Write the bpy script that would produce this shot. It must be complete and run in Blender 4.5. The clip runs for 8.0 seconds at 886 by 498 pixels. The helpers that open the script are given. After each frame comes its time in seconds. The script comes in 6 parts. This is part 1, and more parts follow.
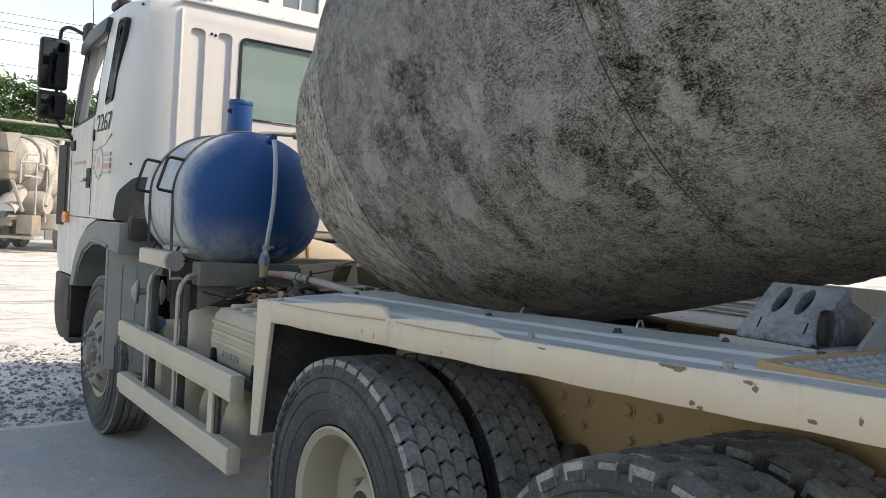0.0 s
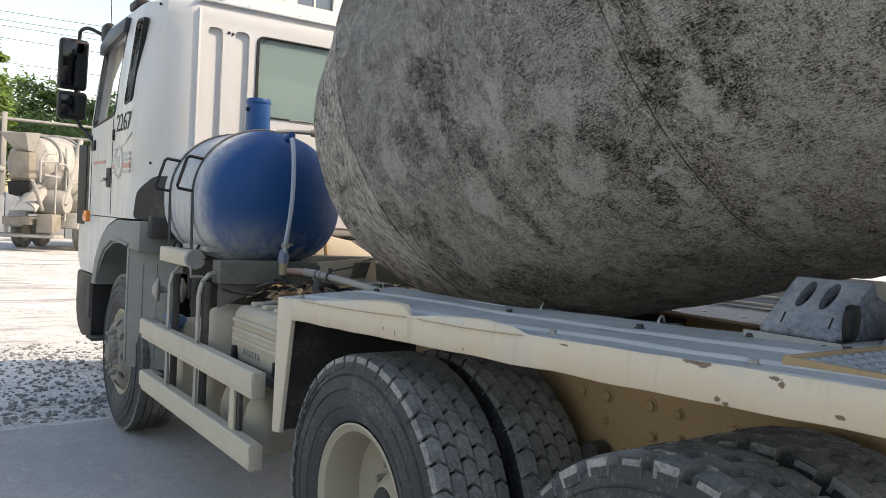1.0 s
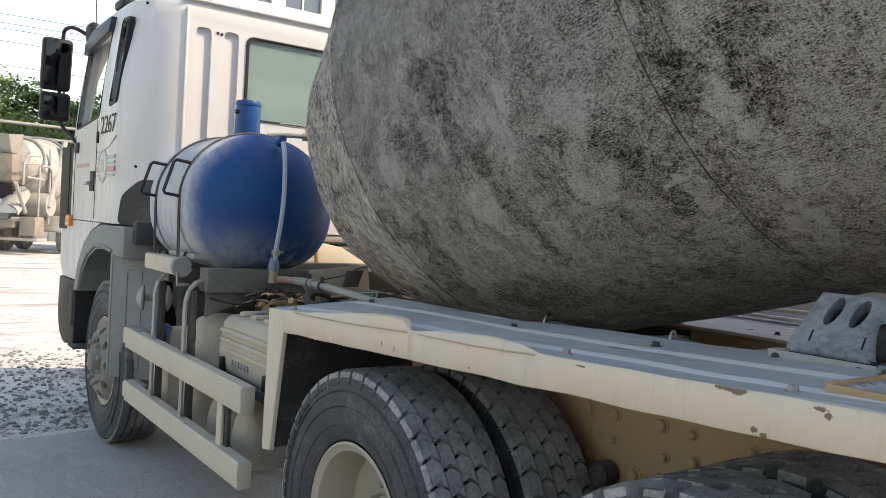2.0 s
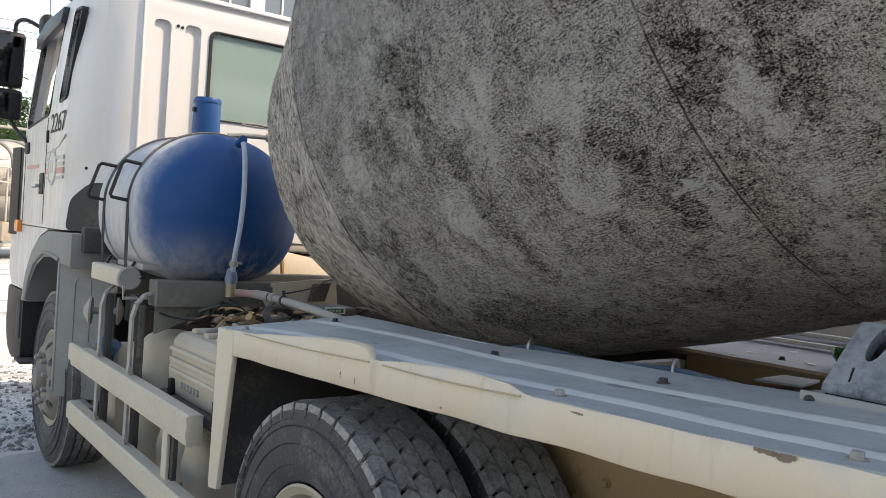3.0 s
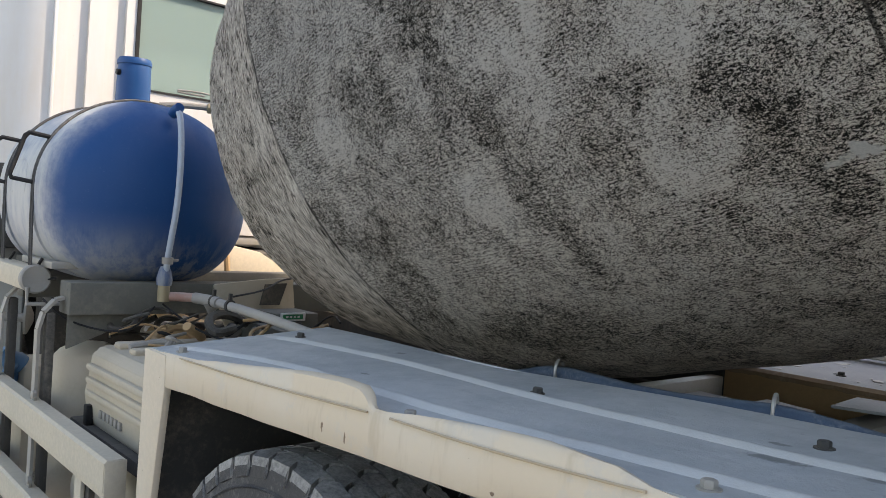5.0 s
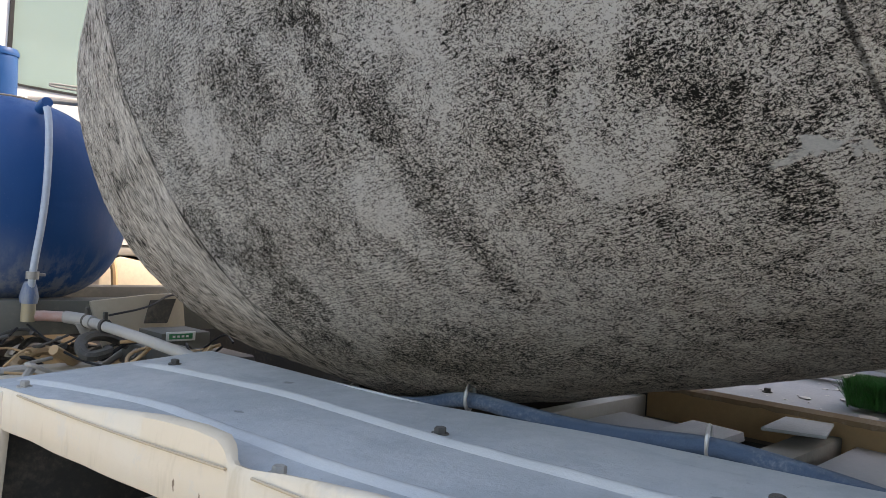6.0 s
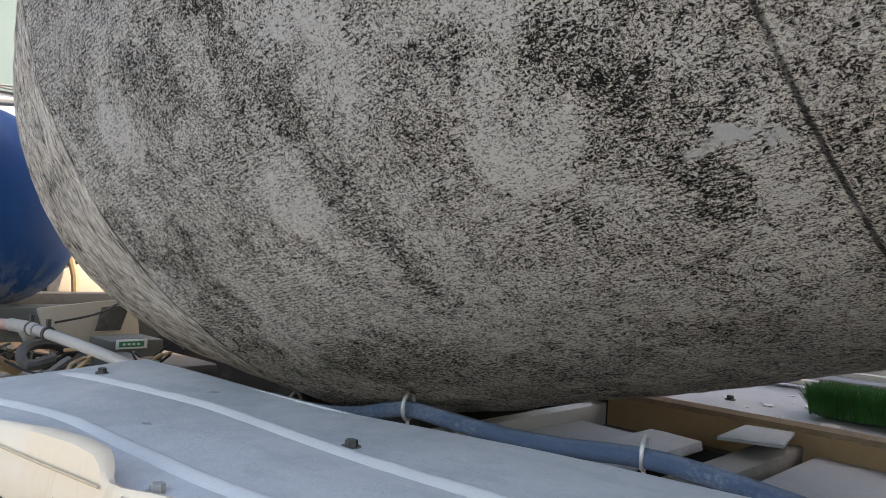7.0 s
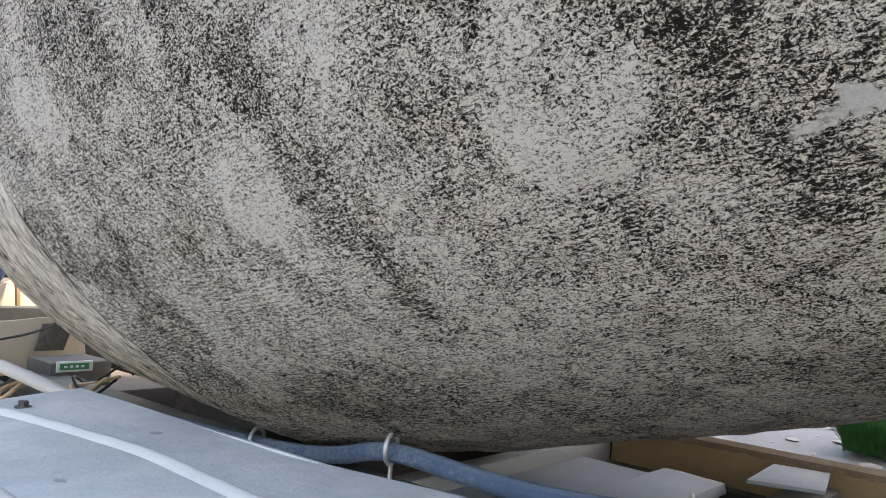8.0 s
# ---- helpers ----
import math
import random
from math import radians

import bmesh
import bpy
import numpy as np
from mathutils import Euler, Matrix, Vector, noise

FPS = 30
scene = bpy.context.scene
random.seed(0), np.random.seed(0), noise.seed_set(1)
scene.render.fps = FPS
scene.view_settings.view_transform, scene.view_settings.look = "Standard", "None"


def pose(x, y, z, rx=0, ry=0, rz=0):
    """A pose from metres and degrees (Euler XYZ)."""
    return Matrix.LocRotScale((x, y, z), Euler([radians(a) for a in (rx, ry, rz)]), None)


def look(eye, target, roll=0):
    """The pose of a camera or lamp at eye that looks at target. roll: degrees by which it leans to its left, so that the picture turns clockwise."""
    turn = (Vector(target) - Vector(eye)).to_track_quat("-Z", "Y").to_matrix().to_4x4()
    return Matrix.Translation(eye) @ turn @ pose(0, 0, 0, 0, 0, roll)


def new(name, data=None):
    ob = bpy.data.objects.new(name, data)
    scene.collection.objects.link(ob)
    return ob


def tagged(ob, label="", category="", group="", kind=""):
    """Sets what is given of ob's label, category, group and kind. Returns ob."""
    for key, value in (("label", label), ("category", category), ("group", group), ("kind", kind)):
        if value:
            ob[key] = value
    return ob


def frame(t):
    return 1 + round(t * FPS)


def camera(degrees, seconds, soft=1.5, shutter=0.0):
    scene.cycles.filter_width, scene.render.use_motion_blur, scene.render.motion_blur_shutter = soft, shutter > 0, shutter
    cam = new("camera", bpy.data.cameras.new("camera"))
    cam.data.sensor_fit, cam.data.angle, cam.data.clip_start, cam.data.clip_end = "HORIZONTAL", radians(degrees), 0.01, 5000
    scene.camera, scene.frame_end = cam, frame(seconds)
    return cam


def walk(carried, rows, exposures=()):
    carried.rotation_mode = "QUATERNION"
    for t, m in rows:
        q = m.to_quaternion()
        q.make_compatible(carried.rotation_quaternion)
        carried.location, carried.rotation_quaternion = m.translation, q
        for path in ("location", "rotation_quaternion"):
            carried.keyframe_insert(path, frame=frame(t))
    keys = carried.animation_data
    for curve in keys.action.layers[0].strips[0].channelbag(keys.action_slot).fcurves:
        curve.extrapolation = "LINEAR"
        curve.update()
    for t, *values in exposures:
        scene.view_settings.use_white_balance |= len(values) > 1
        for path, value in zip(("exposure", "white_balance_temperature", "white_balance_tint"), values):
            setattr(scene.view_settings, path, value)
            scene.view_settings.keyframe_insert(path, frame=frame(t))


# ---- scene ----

# ---- camera and its way ----
cam = camera(57.84, 8.0, soft=0.5)
ROWS = [
    (0, -2.518, -2.94, 1.527, 36.09, -1.61, 3.5),
    (0.5, -2.532, -2.936, 1.522, 35.67, -1.65, 3.53),
    (1, -2.53, -2.934, 1.53, 34.97, -1.99, 3.01),
    (2.5, -2.412, -2.681, 1.548, 36.61, -1.29, 3.58),
    (3, -2.285, -2.549, 1.552, 37.35, -0.92, 3.87),
    (3.5, -2.229, -2.399, 1.55, 38.92, -0.85, 4.07),
    (4, -2.208, -2.239, 1.546, 40.72, -1.1, 4.2),
    (4.2, -2.188, -2.192, 1.539, 41.07, -1.32, 4.04),
    (5.3, -1.955, -1.893, 1.543, 41.97, -1.12, 3.86),
    (5.5, -1.909, -1.856, 1.553, 45.07, -0.81, 3.86),
    (6, -1.831, -1.833, 1.55, 47.01, -0.34, 3.73),
    (6.5, -1.77, -1.865, 1.548, 47.01, -0.04, 3.64),
    (7, -1.69, -1.874, 1.548, 47.31, 0.18, 3.56),
    (7.5, -1.604, -1.79, 1.546, 47.93, 0.47, 3.67),
    (8, -1.513, -1.666, 1.543, 49.15, 1.3, 3.99),
]
walk(cam, [(t, pose(x, y, z, 90 + pitch, 0, -yaw) @ pose(0, 0, 0, 0, 0, roll)) for t, x, y, z, yaw, pitch, roll in ROWS],
     exposures=[(0, 1.0, 7700, 14), (3.5, 1.27, 7850, 15), (5.5, 1.55, 7800, 17), (6.5, 1.97, 7800, 19), (7, 2.03, 7900, 19), (7.5, 2.2, 7900, 19), (8, 2.6, 7900, 20)])

# ---- sky and sun ----
SUN = Vector((0.76, -0.60, 0.92)).normalized()
world = bpy.data.worlds.new("sky")
scene.world = world
world.use_nodes = True
wn = world.node_tree.nodes
sky = wn.new("ShaderNodeTexSky")
sky.sky_type, sky.sun_disc = "NISHITA", False
sky.sun_elevation, sky.sun_rotation = math.asin(SUN.z), math.atan2(SUN.x, SUN.y)
sky.air_density, sky.dust_density, sky.ozone_density = 1.3, 1.4, 1.0
world.node_tree.links.new(sky.outputs[0], wn["Background"].inputs[0])
wn["Background"].inputs[1].default_value = 0.15
sun = new("sun", bpy.data.lights.new("sun", "SUN"))
sun.data.energy, sun.data.angle, sun.data.color = 2.35, radians(0.5), (1.0, 0.93, 0.82)
sun.matrix_world = look(SUN * 50, (0, 0, 0))


# ---- materials ----
class Mat:
    """A procedural surface: a base colour with layers of noise over it."""

    def __init__(self, name, base, rough=0.6, metal=0.0, coords="Object"):
        self.m = bpy.data.materials.new(name)
        self.m.use_nodes = True
        self.n, self.l = self.m.node_tree.nodes, self.m.node_tree.links
        self.b = self.n["Principled BSDF"]
        tc = self.n.new("ShaderNodeTexCoord")
        self.co = tc.outputs[coords]
        rgb = self.n.new("ShaderNodeRGB")
        rgb.outputs[0].default_value = (*base, 1)
        self.c = rgb.outputs[0]
        self.r = None
        self.b.inputs["Roughness"].default_value = rough
        self.b.inputs["Metallic"].default_value = metal
        self.h = None

    def noise(self, scale, detail=4, rough=0.6, stretch=(1, 1, 1), warp=0.0, kind="noise", shift=(0, 0, 0)):
        mp = self.n.new("ShaderNodeMapping")
        mp.inputs["Scale"].default_value = stretch
        mp.inputs["Location"].default_value = shift
        self.l.new(self.co, mp.inputs[0])
        if kind == "noise":
            t = self.n.new("ShaderNodeTexNoise")
            t.inputs["Detail"].default_value, t.inputs["Roughness"].default_value = detail, rough
            t.inputs["Distortion"].default_value = warp
            out = t.outputs[0]
        else:
            t = self.n.new("ShaderNodeTexVoronoi")
            out = t.outputs["Distance"]
        t.inputs["Scale"].default_value = scale
        self.l.new(mp.outputs[0], t.inputs["Vector"])
        return out

    def ramp(self, v, lo, hi, a=0.0, b=1.0):
        r = self.n.new("ShaderNodeMapRange")
        r.interpolation_type = "SMOOTHSTEP"
        for k, x in zip(("From Min", "From Max", "To Min", "To Max"), (lo, hi, a, b)):
            r.inputs[k].default_value = x
        self.l.new(v, r.inputs["Value"])
        return r.outputs[0]

    def math(self, op, a, b):
        m = self.n.new("ShaderNodeMath")
        m.operation = op
        for i, x in enumerate((a, b)):
            if isinstance(x, (int, float)):
                m.inputs[i].default_value = x
            else:
                self.l.new(x, m.inputs[i])
        return m.outputs[0]

    def layer(self, mask, colour):
        x = self.n.new("ShaderNodeMix")
        x.data_type = "RGBA"
        self.l.new(mask, x.inputs[0])
        self.l.new(self.c, x.inputs[6])
        x.inputs[7].default_value = (*colour, 1)
        self.c = x.outputs[2]
        return self

    def up(self):
        """How far the surface faces the sky, for settled dust."""
        g = self.n.new("ShaderNodeNewGeometry")
        s = self.n.new("ShaderNodeSeparateXYZ")
        self.l.new(g.outputs["Normal"], s.inputs[0])
        return s.outputs[2]

    def axis(self, i):
        s = self.n.new("ShaderNodeSeparateXYZ")
        self.l.new(self.co, s.inputs[0])
        return s.outputs[i]

    def rough(self, v, lo, hi, a, b):
        self.l.new(self.ramp(v, lo, hi, a, b), self.b.inputs["Roughness"])
        return self

    def bump(self, v, depth, strength=1.0):
        x = self.n.new("ShaderNodeBump")
        x.inputs["Distance"].default_value, x.inputs["Strength"].default_value = depth, strength
        self.l.new(v, x.inputs["Height"])
        if self.h is not None:
            self.l.new(self.h, x.inputs["Normal"])
        self.h = x.outputs[0]
        return self

    def done(self):
        self.l.new(self.c, self.b.inputs["Base Color"])
        if self.h is not None:
            self.l.new(self.h, self.b.inputs["Normal"])
        return self.m


def dusty(name, base, rough=0.55, dust=(0.42, 0.38, 0.32), amount=0.5, metal=0.0, fine=60, bump=0.0006, spots=None):
    """Painted or bare metal under a film of cement dust, with chips."""
    m = Mat(name, base, rough, metal)
    big, small = m.noise(3.1, 5, 0.65), m.noise(fine, 4, 0.7)
    m.layer(m.ramp(small, 0.3, 0.75, 0, 0.35), tuple(c * 0.72 for c in base))
    mix = m.math("ADD", m.math("MULTIPLY", big, 0.6), m.math("MULTIPLY", small, 0.4))
    film = m.ramp(mix, 0.62 - amount * 0.4, 0.8 - amount * 0.25)
    m.layer(m.math("MULTIPLY", film, 0.35 + 0.5 * amount), dust)
    m.layer(m.math("MULTIPLY", m.ramp(m.up(), 0.55, 0.95), 0.55 * amount), dust)
    if spots:
        m.layer(m.ramp(m.noise(24, 5, 0.7, shift=(3, 7, 1)), 0.71, 0.74), spots)
    m.rough(mix, 0.35, 0.7, rough, min(1, rough + 0.3))
    m.bump(small, bump)
    return m.done()


def drum_crust():
    """Set cement splashed over steel: pale crust broken by dark grit, combed along the axis in the
    middle, drawn out along the turn on the front cone and behind the rear seam, with old stains."""
    m = Mat("cement_crust", (0.80, 0.72, 0.63), 0.93, coords="UV")
    m.b.inputs["Specular IOR Level"].default_value = 0.06
    plain_uv = m.co
    wob = m.n.new("ShaderNodeTexNoise")
    wob.inputs["Scale"].default_value, wob.inputs["Detail"].default_value = 12.0, 8
    m.l.new(m.co, wob.inputs["Vector"])
    off = m.n.new("ShaderNodeVectorMath")
    off.operation = "MULTIPLY_ADD"
    m.l.new(wob.outputs["Color"], off.inputs[0])
    off.inputs[1].default_value = (0.16, 0.16, 0)
    m.l.new(plain_uv, off.inputs[2])
    shaky = off.outputs[0]

    def stain(s, a, rs, ra):
        """A ragged stain round a place on the drum: along the axis in metres, round it in degrees."""
        d = m.n.new("ShaderNodeVectorMath")
        d.operation = "SUBTRACT"
        m.l.new(shaky, d.inputs[0])
        d.inputs[1].default_value = (a / 360 * 6.5 + 0.08, s + 0.08, 0)
        e = m.n.new("ShaderNodeVectorMath")
        e.operation = "MULTIPLY"
        m.l.new(d.outputs[0], e.inputs[0])
        e.inputs[1].default_value = (1 / ra, 1 / rs, 0)
        f = m.n.new("ShaderNodeVectorMath")
        f.operation = "LENGTH"
        m.l.new(e.outputs[0], f.inputs[0])
        return m.ramp(f.outputs["Value"], 1.2, 0.75)

    def blend(f, a, b):
        x = m.n.new("ShaderNodeMix")
        m.l.new(f, x.inputs[0])
        m.l.new(a, x.inputs[2])
        m.l.new(b, x.inputs[3])
        return x.outputs[0]

    def add(*terms):
        """The sum of values, each with its weight and taken about its middle."""
        total = None
        for q, weight, middle in terms:
            q = m.math("MULTIPLY", m.math("SUBTRACT", q, middle), weight)
            total = q if total is None else m.math("ADD", total, q)
        return total

    v = m.axis(1)
    rear, front = m.ramp(v, 1.03, 1.04), m.ramp(v, -0.294, -0.304)
    patch = m.noise(1.7, 6, 0.62, warp=0.6)
    mid = m.noise(8.0, 6, 0.68)
    clump = m.noise(30.0, 5, 0.72, warp=0.5)
    # rows of combed strokes along the axis, 9 mm apart, broken and wandering
    mp = m.n.new("ShaderNodeMapping")
    mp.inputs["Scale"].default_value = (1, 0.55, 1)
    m.l.new(m.co, mp.inputs[0])
    wave = m.n.new("ShaderNodeTexWave")
    for k, x in (("Scale", 40.0), ("Distortion", 9.0), ("Detail", 3.0), ("Detail Scale", 1.3), ("Detail Roughness", 0.65)):
        wave.inputs[k].default_value = x
    m.l.new(mp.outputs[0], wave.inputs["Vector"])
    rows = m.math("MULTIPLY", m.math("SUBTRACT", wave.outputs[1], 0.5), m.ramp(m.noise(5.0, 4, 0.6, shift=(7, 3, 0)), 0.42, 0.66, 0.03, 0.24))
    drawn = m.noise(150.0, 5, 0.68, stretch=(0.2, 1.2, 1), warp=0.5)
    worm = m.noise(165.0, 5, 0.76, stretch=(1.2, 0.75, 1), warp=1.5)
    fleck = m.noise(320.0, 3, 0.7, warp=0.8)
    middle = m.math("ADD", rows, add((worm, 3.3, 0.5), (fleck, 1.5, 0.5)))
    cone = add((drawn, 2.0, 0.5), (worm, 0.9, 0.5))
    grain = blend(m.math("MAXIMUM", front, m.math("MULTIPLY", rear, 0.25)), middle, cone)
    dark, pale = None, None
    for q in DARK_STAINS:
        x = stain(*q)
        dark = x if dark is None else m.math("MAXIMUM", dark, x)
    for q in PALE_STAINS:
        x = stain(*q)
        pale = x if pale is None else m.math("MAXIMUM", pale, x)
    lay = add((patch, -0.25, 0.5), (mid, 0.80, 0.5), (clump, 0.72, 0.5), (dark, 0.15, 0.0), (pale, -0.17, 0.0), (rear, -0.02, 0.0), (front, 0.04, 0.0))
    t = m.math("ADD", m.math("ADD", grain, lay), 0.465)
    m.layer(m.ramp(patch, 0.40, 0.62, 0, 0.5), (0.80, 0.755, 0.69))
    m.layer(m.ramp(m.noise(1.3, 5, 0.65, shift=(4, 2, 0)), 0.46, 0.64, 0, 0.75), (0.68, 0.59, 0.505))
    m.layer(m.math("MULTIPLY", rear, 0.85), (0.62, 0.53, 0.445))
    m.layer(m.ramp(t, 0.50, 0.18), (0.96, 0.92, 0.855))
    m.layer(m.ramp(t, 0.30, 0.56, 0, 0.66), (0.38, 0.345, 0.30))
    m.layer(m.ramp(t, 0.57, 0.68, 0, 0.98), (0.014, 0.012, 0.010))
    m.layer(m.math("MULTIPLY", m.ramp(m.noise(2.4, 5, 0.65, shift=(1, 7, 0)), 0.54, 0.66, 0, 0.5), m.ramp(t, 0.5, 0.7)), (0.045, 0.043, 0.030))
    scrape = m.math("MULTIPLY", m.math("MAXIMUM", stain(0.94, 225.2, 0.055, 0.010), stain(1.0, 226.5, 0.010, 0.016)), m.ramp(mid, 0.30, 0.46))
    m.layer(m.math("MULTIPLY", scrape, 0.9), (0.84, 0.83, 0.80))
    seam = m.math("MAXIMUM", m.ramp(m.math("ABSOLUTE", m.math("SUBTRACT", v, 1.03), 0), 0.007, 0.002), m.ramp(m.math("ABSOLUTE", m.math("SUBTRACT", v, -0.296), 0), 0.010, 0.003))
    m.layer(m.math("MULTIPLY", seam, m.ramp(mid, 0.35, 0.6, 0.45, 0.9)), (0.03, 0.027, 0.024))
    inv = m.math("SUBTRACT", 1.0, t)
    m.bump(mid, 0.010, 0.6)
    m.bump(inv, 0.013, 1.0)
    return m.done()


# ragged stains on the drum: place along the axis, degrees round it, and their two half-widths
DARK_STAINS = [(0.31, 204.5, 0.05, 0.10), (0.355, 212.5, 0.05, 0.10), (0.36, 220.5, 0.055, 0.11), (0.385, 227, 0.05, 0.08), (0.085, 203, 0.08, 0.09), (-0.16, 225, 0.10, 0.17), (-0.24, 214, 0.05, 0.10), (-0.20, 233, 0.09, 0.12), (0.83, 216, 0.07, 0.08), (0.87, 223.5, 0.08, 0.09), (0.90, 230, 0.07, 0.05), (0.30, 194, 0.10, 0.10), (0.66, 213, 0.03, 0.05), (1.25, 215.5, 0.06, 0.16), (1.31, 204, 0.06, 0.14), (1.10, 205, 0.05, 0.24), (0.1, 240, 0.2, 0.1)]
PALE_STAINS = [(0.46, 204.5, 0.055, 0.05), (0.50, 209.5, 0.07, 0.07), (0.56, 203, 0.05, 0.07), (0.755, 209, 0.06, 0.07), (0.257, 218, 0.05, 0.10), (-0.07, 205, 0.05, 0.05), (0.38, 252.8, 0.022, 0.022), (0.515, 253.6, 0.028, 0.022), (0.62, 257, 0.03, 0.02), (0.21, 257.5, 0.03, 0.02), (1.155, 218.5, 0.035, 0.10), (1.157, 241, 0.05, 0.10), (0.7, 222, 0.08, 0.05), (0.97, 231, 0.04, 0.04)]


def yard():
    """Dusty concrete yard, worn to gravel ahead of the front wheels."""
    m = Mat("yard_concrete", (0.54, 0.525, 0.495), 0.9)
    big, mid, fine = m.noise(0.35, 6, 0.65), m.noise(4, 6, 0.7), m.noise(70, 4, 0.75)
    m.layer(m.ramp(big, 0.4, 0.65, 0, 0.8), (0.64, 0.625, 0.60))
    m.layer(m.ramp(mid, 0.5, 0.72, 0, 0.6), (0.29, 0.27, 0.24))
    m.layer(m.ramp(fine, 0.54, 0.68, 0, 0.75), (0.17, 0.16, 0.145))
    # long dark streaks: shadow streaks of the sunlit ground painted in
    m.layer(m.ramp(m.noise(0.55, 6, 0.7, stretch=(0.4, 2.0, 1), warp=0.5, shift=(5, 1, 0)), 0.52, 0.62, 0, 0.75), (0.20, 0.185, 0.165))
    crack = m.ramp(m.math("ABSOLUTE", m.math("SUBTRACT", m.noise(0.7, 8, 0.7, shift=(2, 9, 0)), 0.5), 0), 0.007, 0.002, 0, 0.7)
    m.layer(crack, (0.13, 0.12, 0.105))
    m.bump(mid, 0.02, 0.5).bump(fine, 0.006, 0.9)
    return m.done()


def rubber(name, base=(0.035, 0.035, 0.036), dust=(0.30, 0.28, 0.25), amount=0.55):
    m = Mat(name, base, 0.75)
    a, b = m.noise(5, 6, 0.7), m.noise(85, 4, 0.75)
    mix = m.math("ADD", m.math("MULTIPLY", a, 0.55), m.math("MULTIPLY", b, 0.45))
    m.layer(m.ramp(mix, 0.6 - amount * 0.3, 0.78 - amount * 0.12, 0, 0.8), dust)
    m.rough(mix, 0.4, 0.7, 0.62, 0.95).bump(b, 0.0015)
    return m.done()


def plain(name, base, rough=0.5, metal=0.0):
    m = Mat(name, base, rough, metal)
    n = m.noise(45, 4, 0.7)
    m.layer(m.ramp(n, 0.35, 0.7, 0, 0.5), tuple(c * 0.75 + 0.02 for c in base))
    m.bump(n, 0.0004)
    return m.done()


def glass(name, tint=(0.75, 0.86, 0.84), rough=0.03):
    m = bpy.data.materials.new(name)
    m.use_nodes = True
    b = m.node_tree.nodes["Principled BSDF"]
    b.inputs["Base Color"].default_value = (*tint, 1)
    b.inputs["Roughness"].default_value = rough
    b.inputs["Transmission Weight"].default_value = 1.0
    b.inputs["IOR"].default_value = 1.45
    return m


def white_cab():
    m = Mat("white_cab_paint", (0.56, 0.56, 0.56), 0.32)
    d = m.noise(2.2, 6, 0.65)
    s = m.noise(14, 5, 0.7, stretch=(1, 1, 0.16))
    low = m.ramp(m.axis(2), 2.6, 1.35)
    film = m.math("MULTIPLY", m.ramp(m.math("ADD", m.math("MULTIPLY", d, 0.5), m.math("MULTIPLY", s, 0.5)), 0.40, 0.66), m.math("ADD", m.math("MULTIPLY", low, 0.5), 0.22))
    m.layer(film, (0.52, 0.46, 0.38))
    m.layer(m.ramp(m.noise(60, 3, 0.8), 0.70, 0.76, 0, 0.5), (0.35, 0.31, 0.26))
    m.rough(s, 0.4, 0.65, 0.28, 0.6)
    return m.done()


def blue_tank():
    """Blue moulded plastic, with pale dust low down and on the cylinder's side."""
    m = Mat("blue_tank_plastic", (0.006, 0.058, 0.185), 0.45)
    m.b.inputs["Specular IOR Level"].default_value = 0.25
    n, f, s = m.noise(4, 6, 0.7), m.noise(90, 4, 0.75), m.noise(20, 5, 0.7, stretch=(1, 1, 0.14))
    mix = m.math("ADD", m.math("MULTIPLY", n, 0.5), m.math("MULTIPLY", s, 0.5))
    low = m.math("MULTIPLY", m.ramp(m.axis(2), 1.56, 1.26), m.ramp(m.axis(0), -0.72, -0.98))
    side = m.math("ADD", m.axis(1), m.math("MULTIPLY", m.math("SUBTRACT", n, 0.5), 0.10))
    flank = m.math("MULTIPLY", m.ramp(side, 1.03, 1.17), m.ramp(m.axis(0), -0.86, -1.08))
    k = m.math("MAXIMUM", m.math("MULTIPLY", low, 0.55), m.math("MULTIPLY", flank, 1.0))
    m.layer(m.math("MULTIPLY", k, m.ramp(mix, 0.34, 0.60, 0.4, 1.0)), (0.44, 0.45, 0.45))
    m.layer(m.math("MULTIPLY", m.ramp(m.axis(2), 1.50, 1.27, 0, 0.6), m.ramp(s, 0.42, 0.62)), (0.30, 0.31, 0.30))
    m.layer(m.ramp(f, 0.60, 0.75, 0, 0.10), (0.22, 0.30, 0.44))
    m.rough(mix, 0.35, 0.65, 0.36, 0.65).bump(f, 0.0004)
    return m.done()


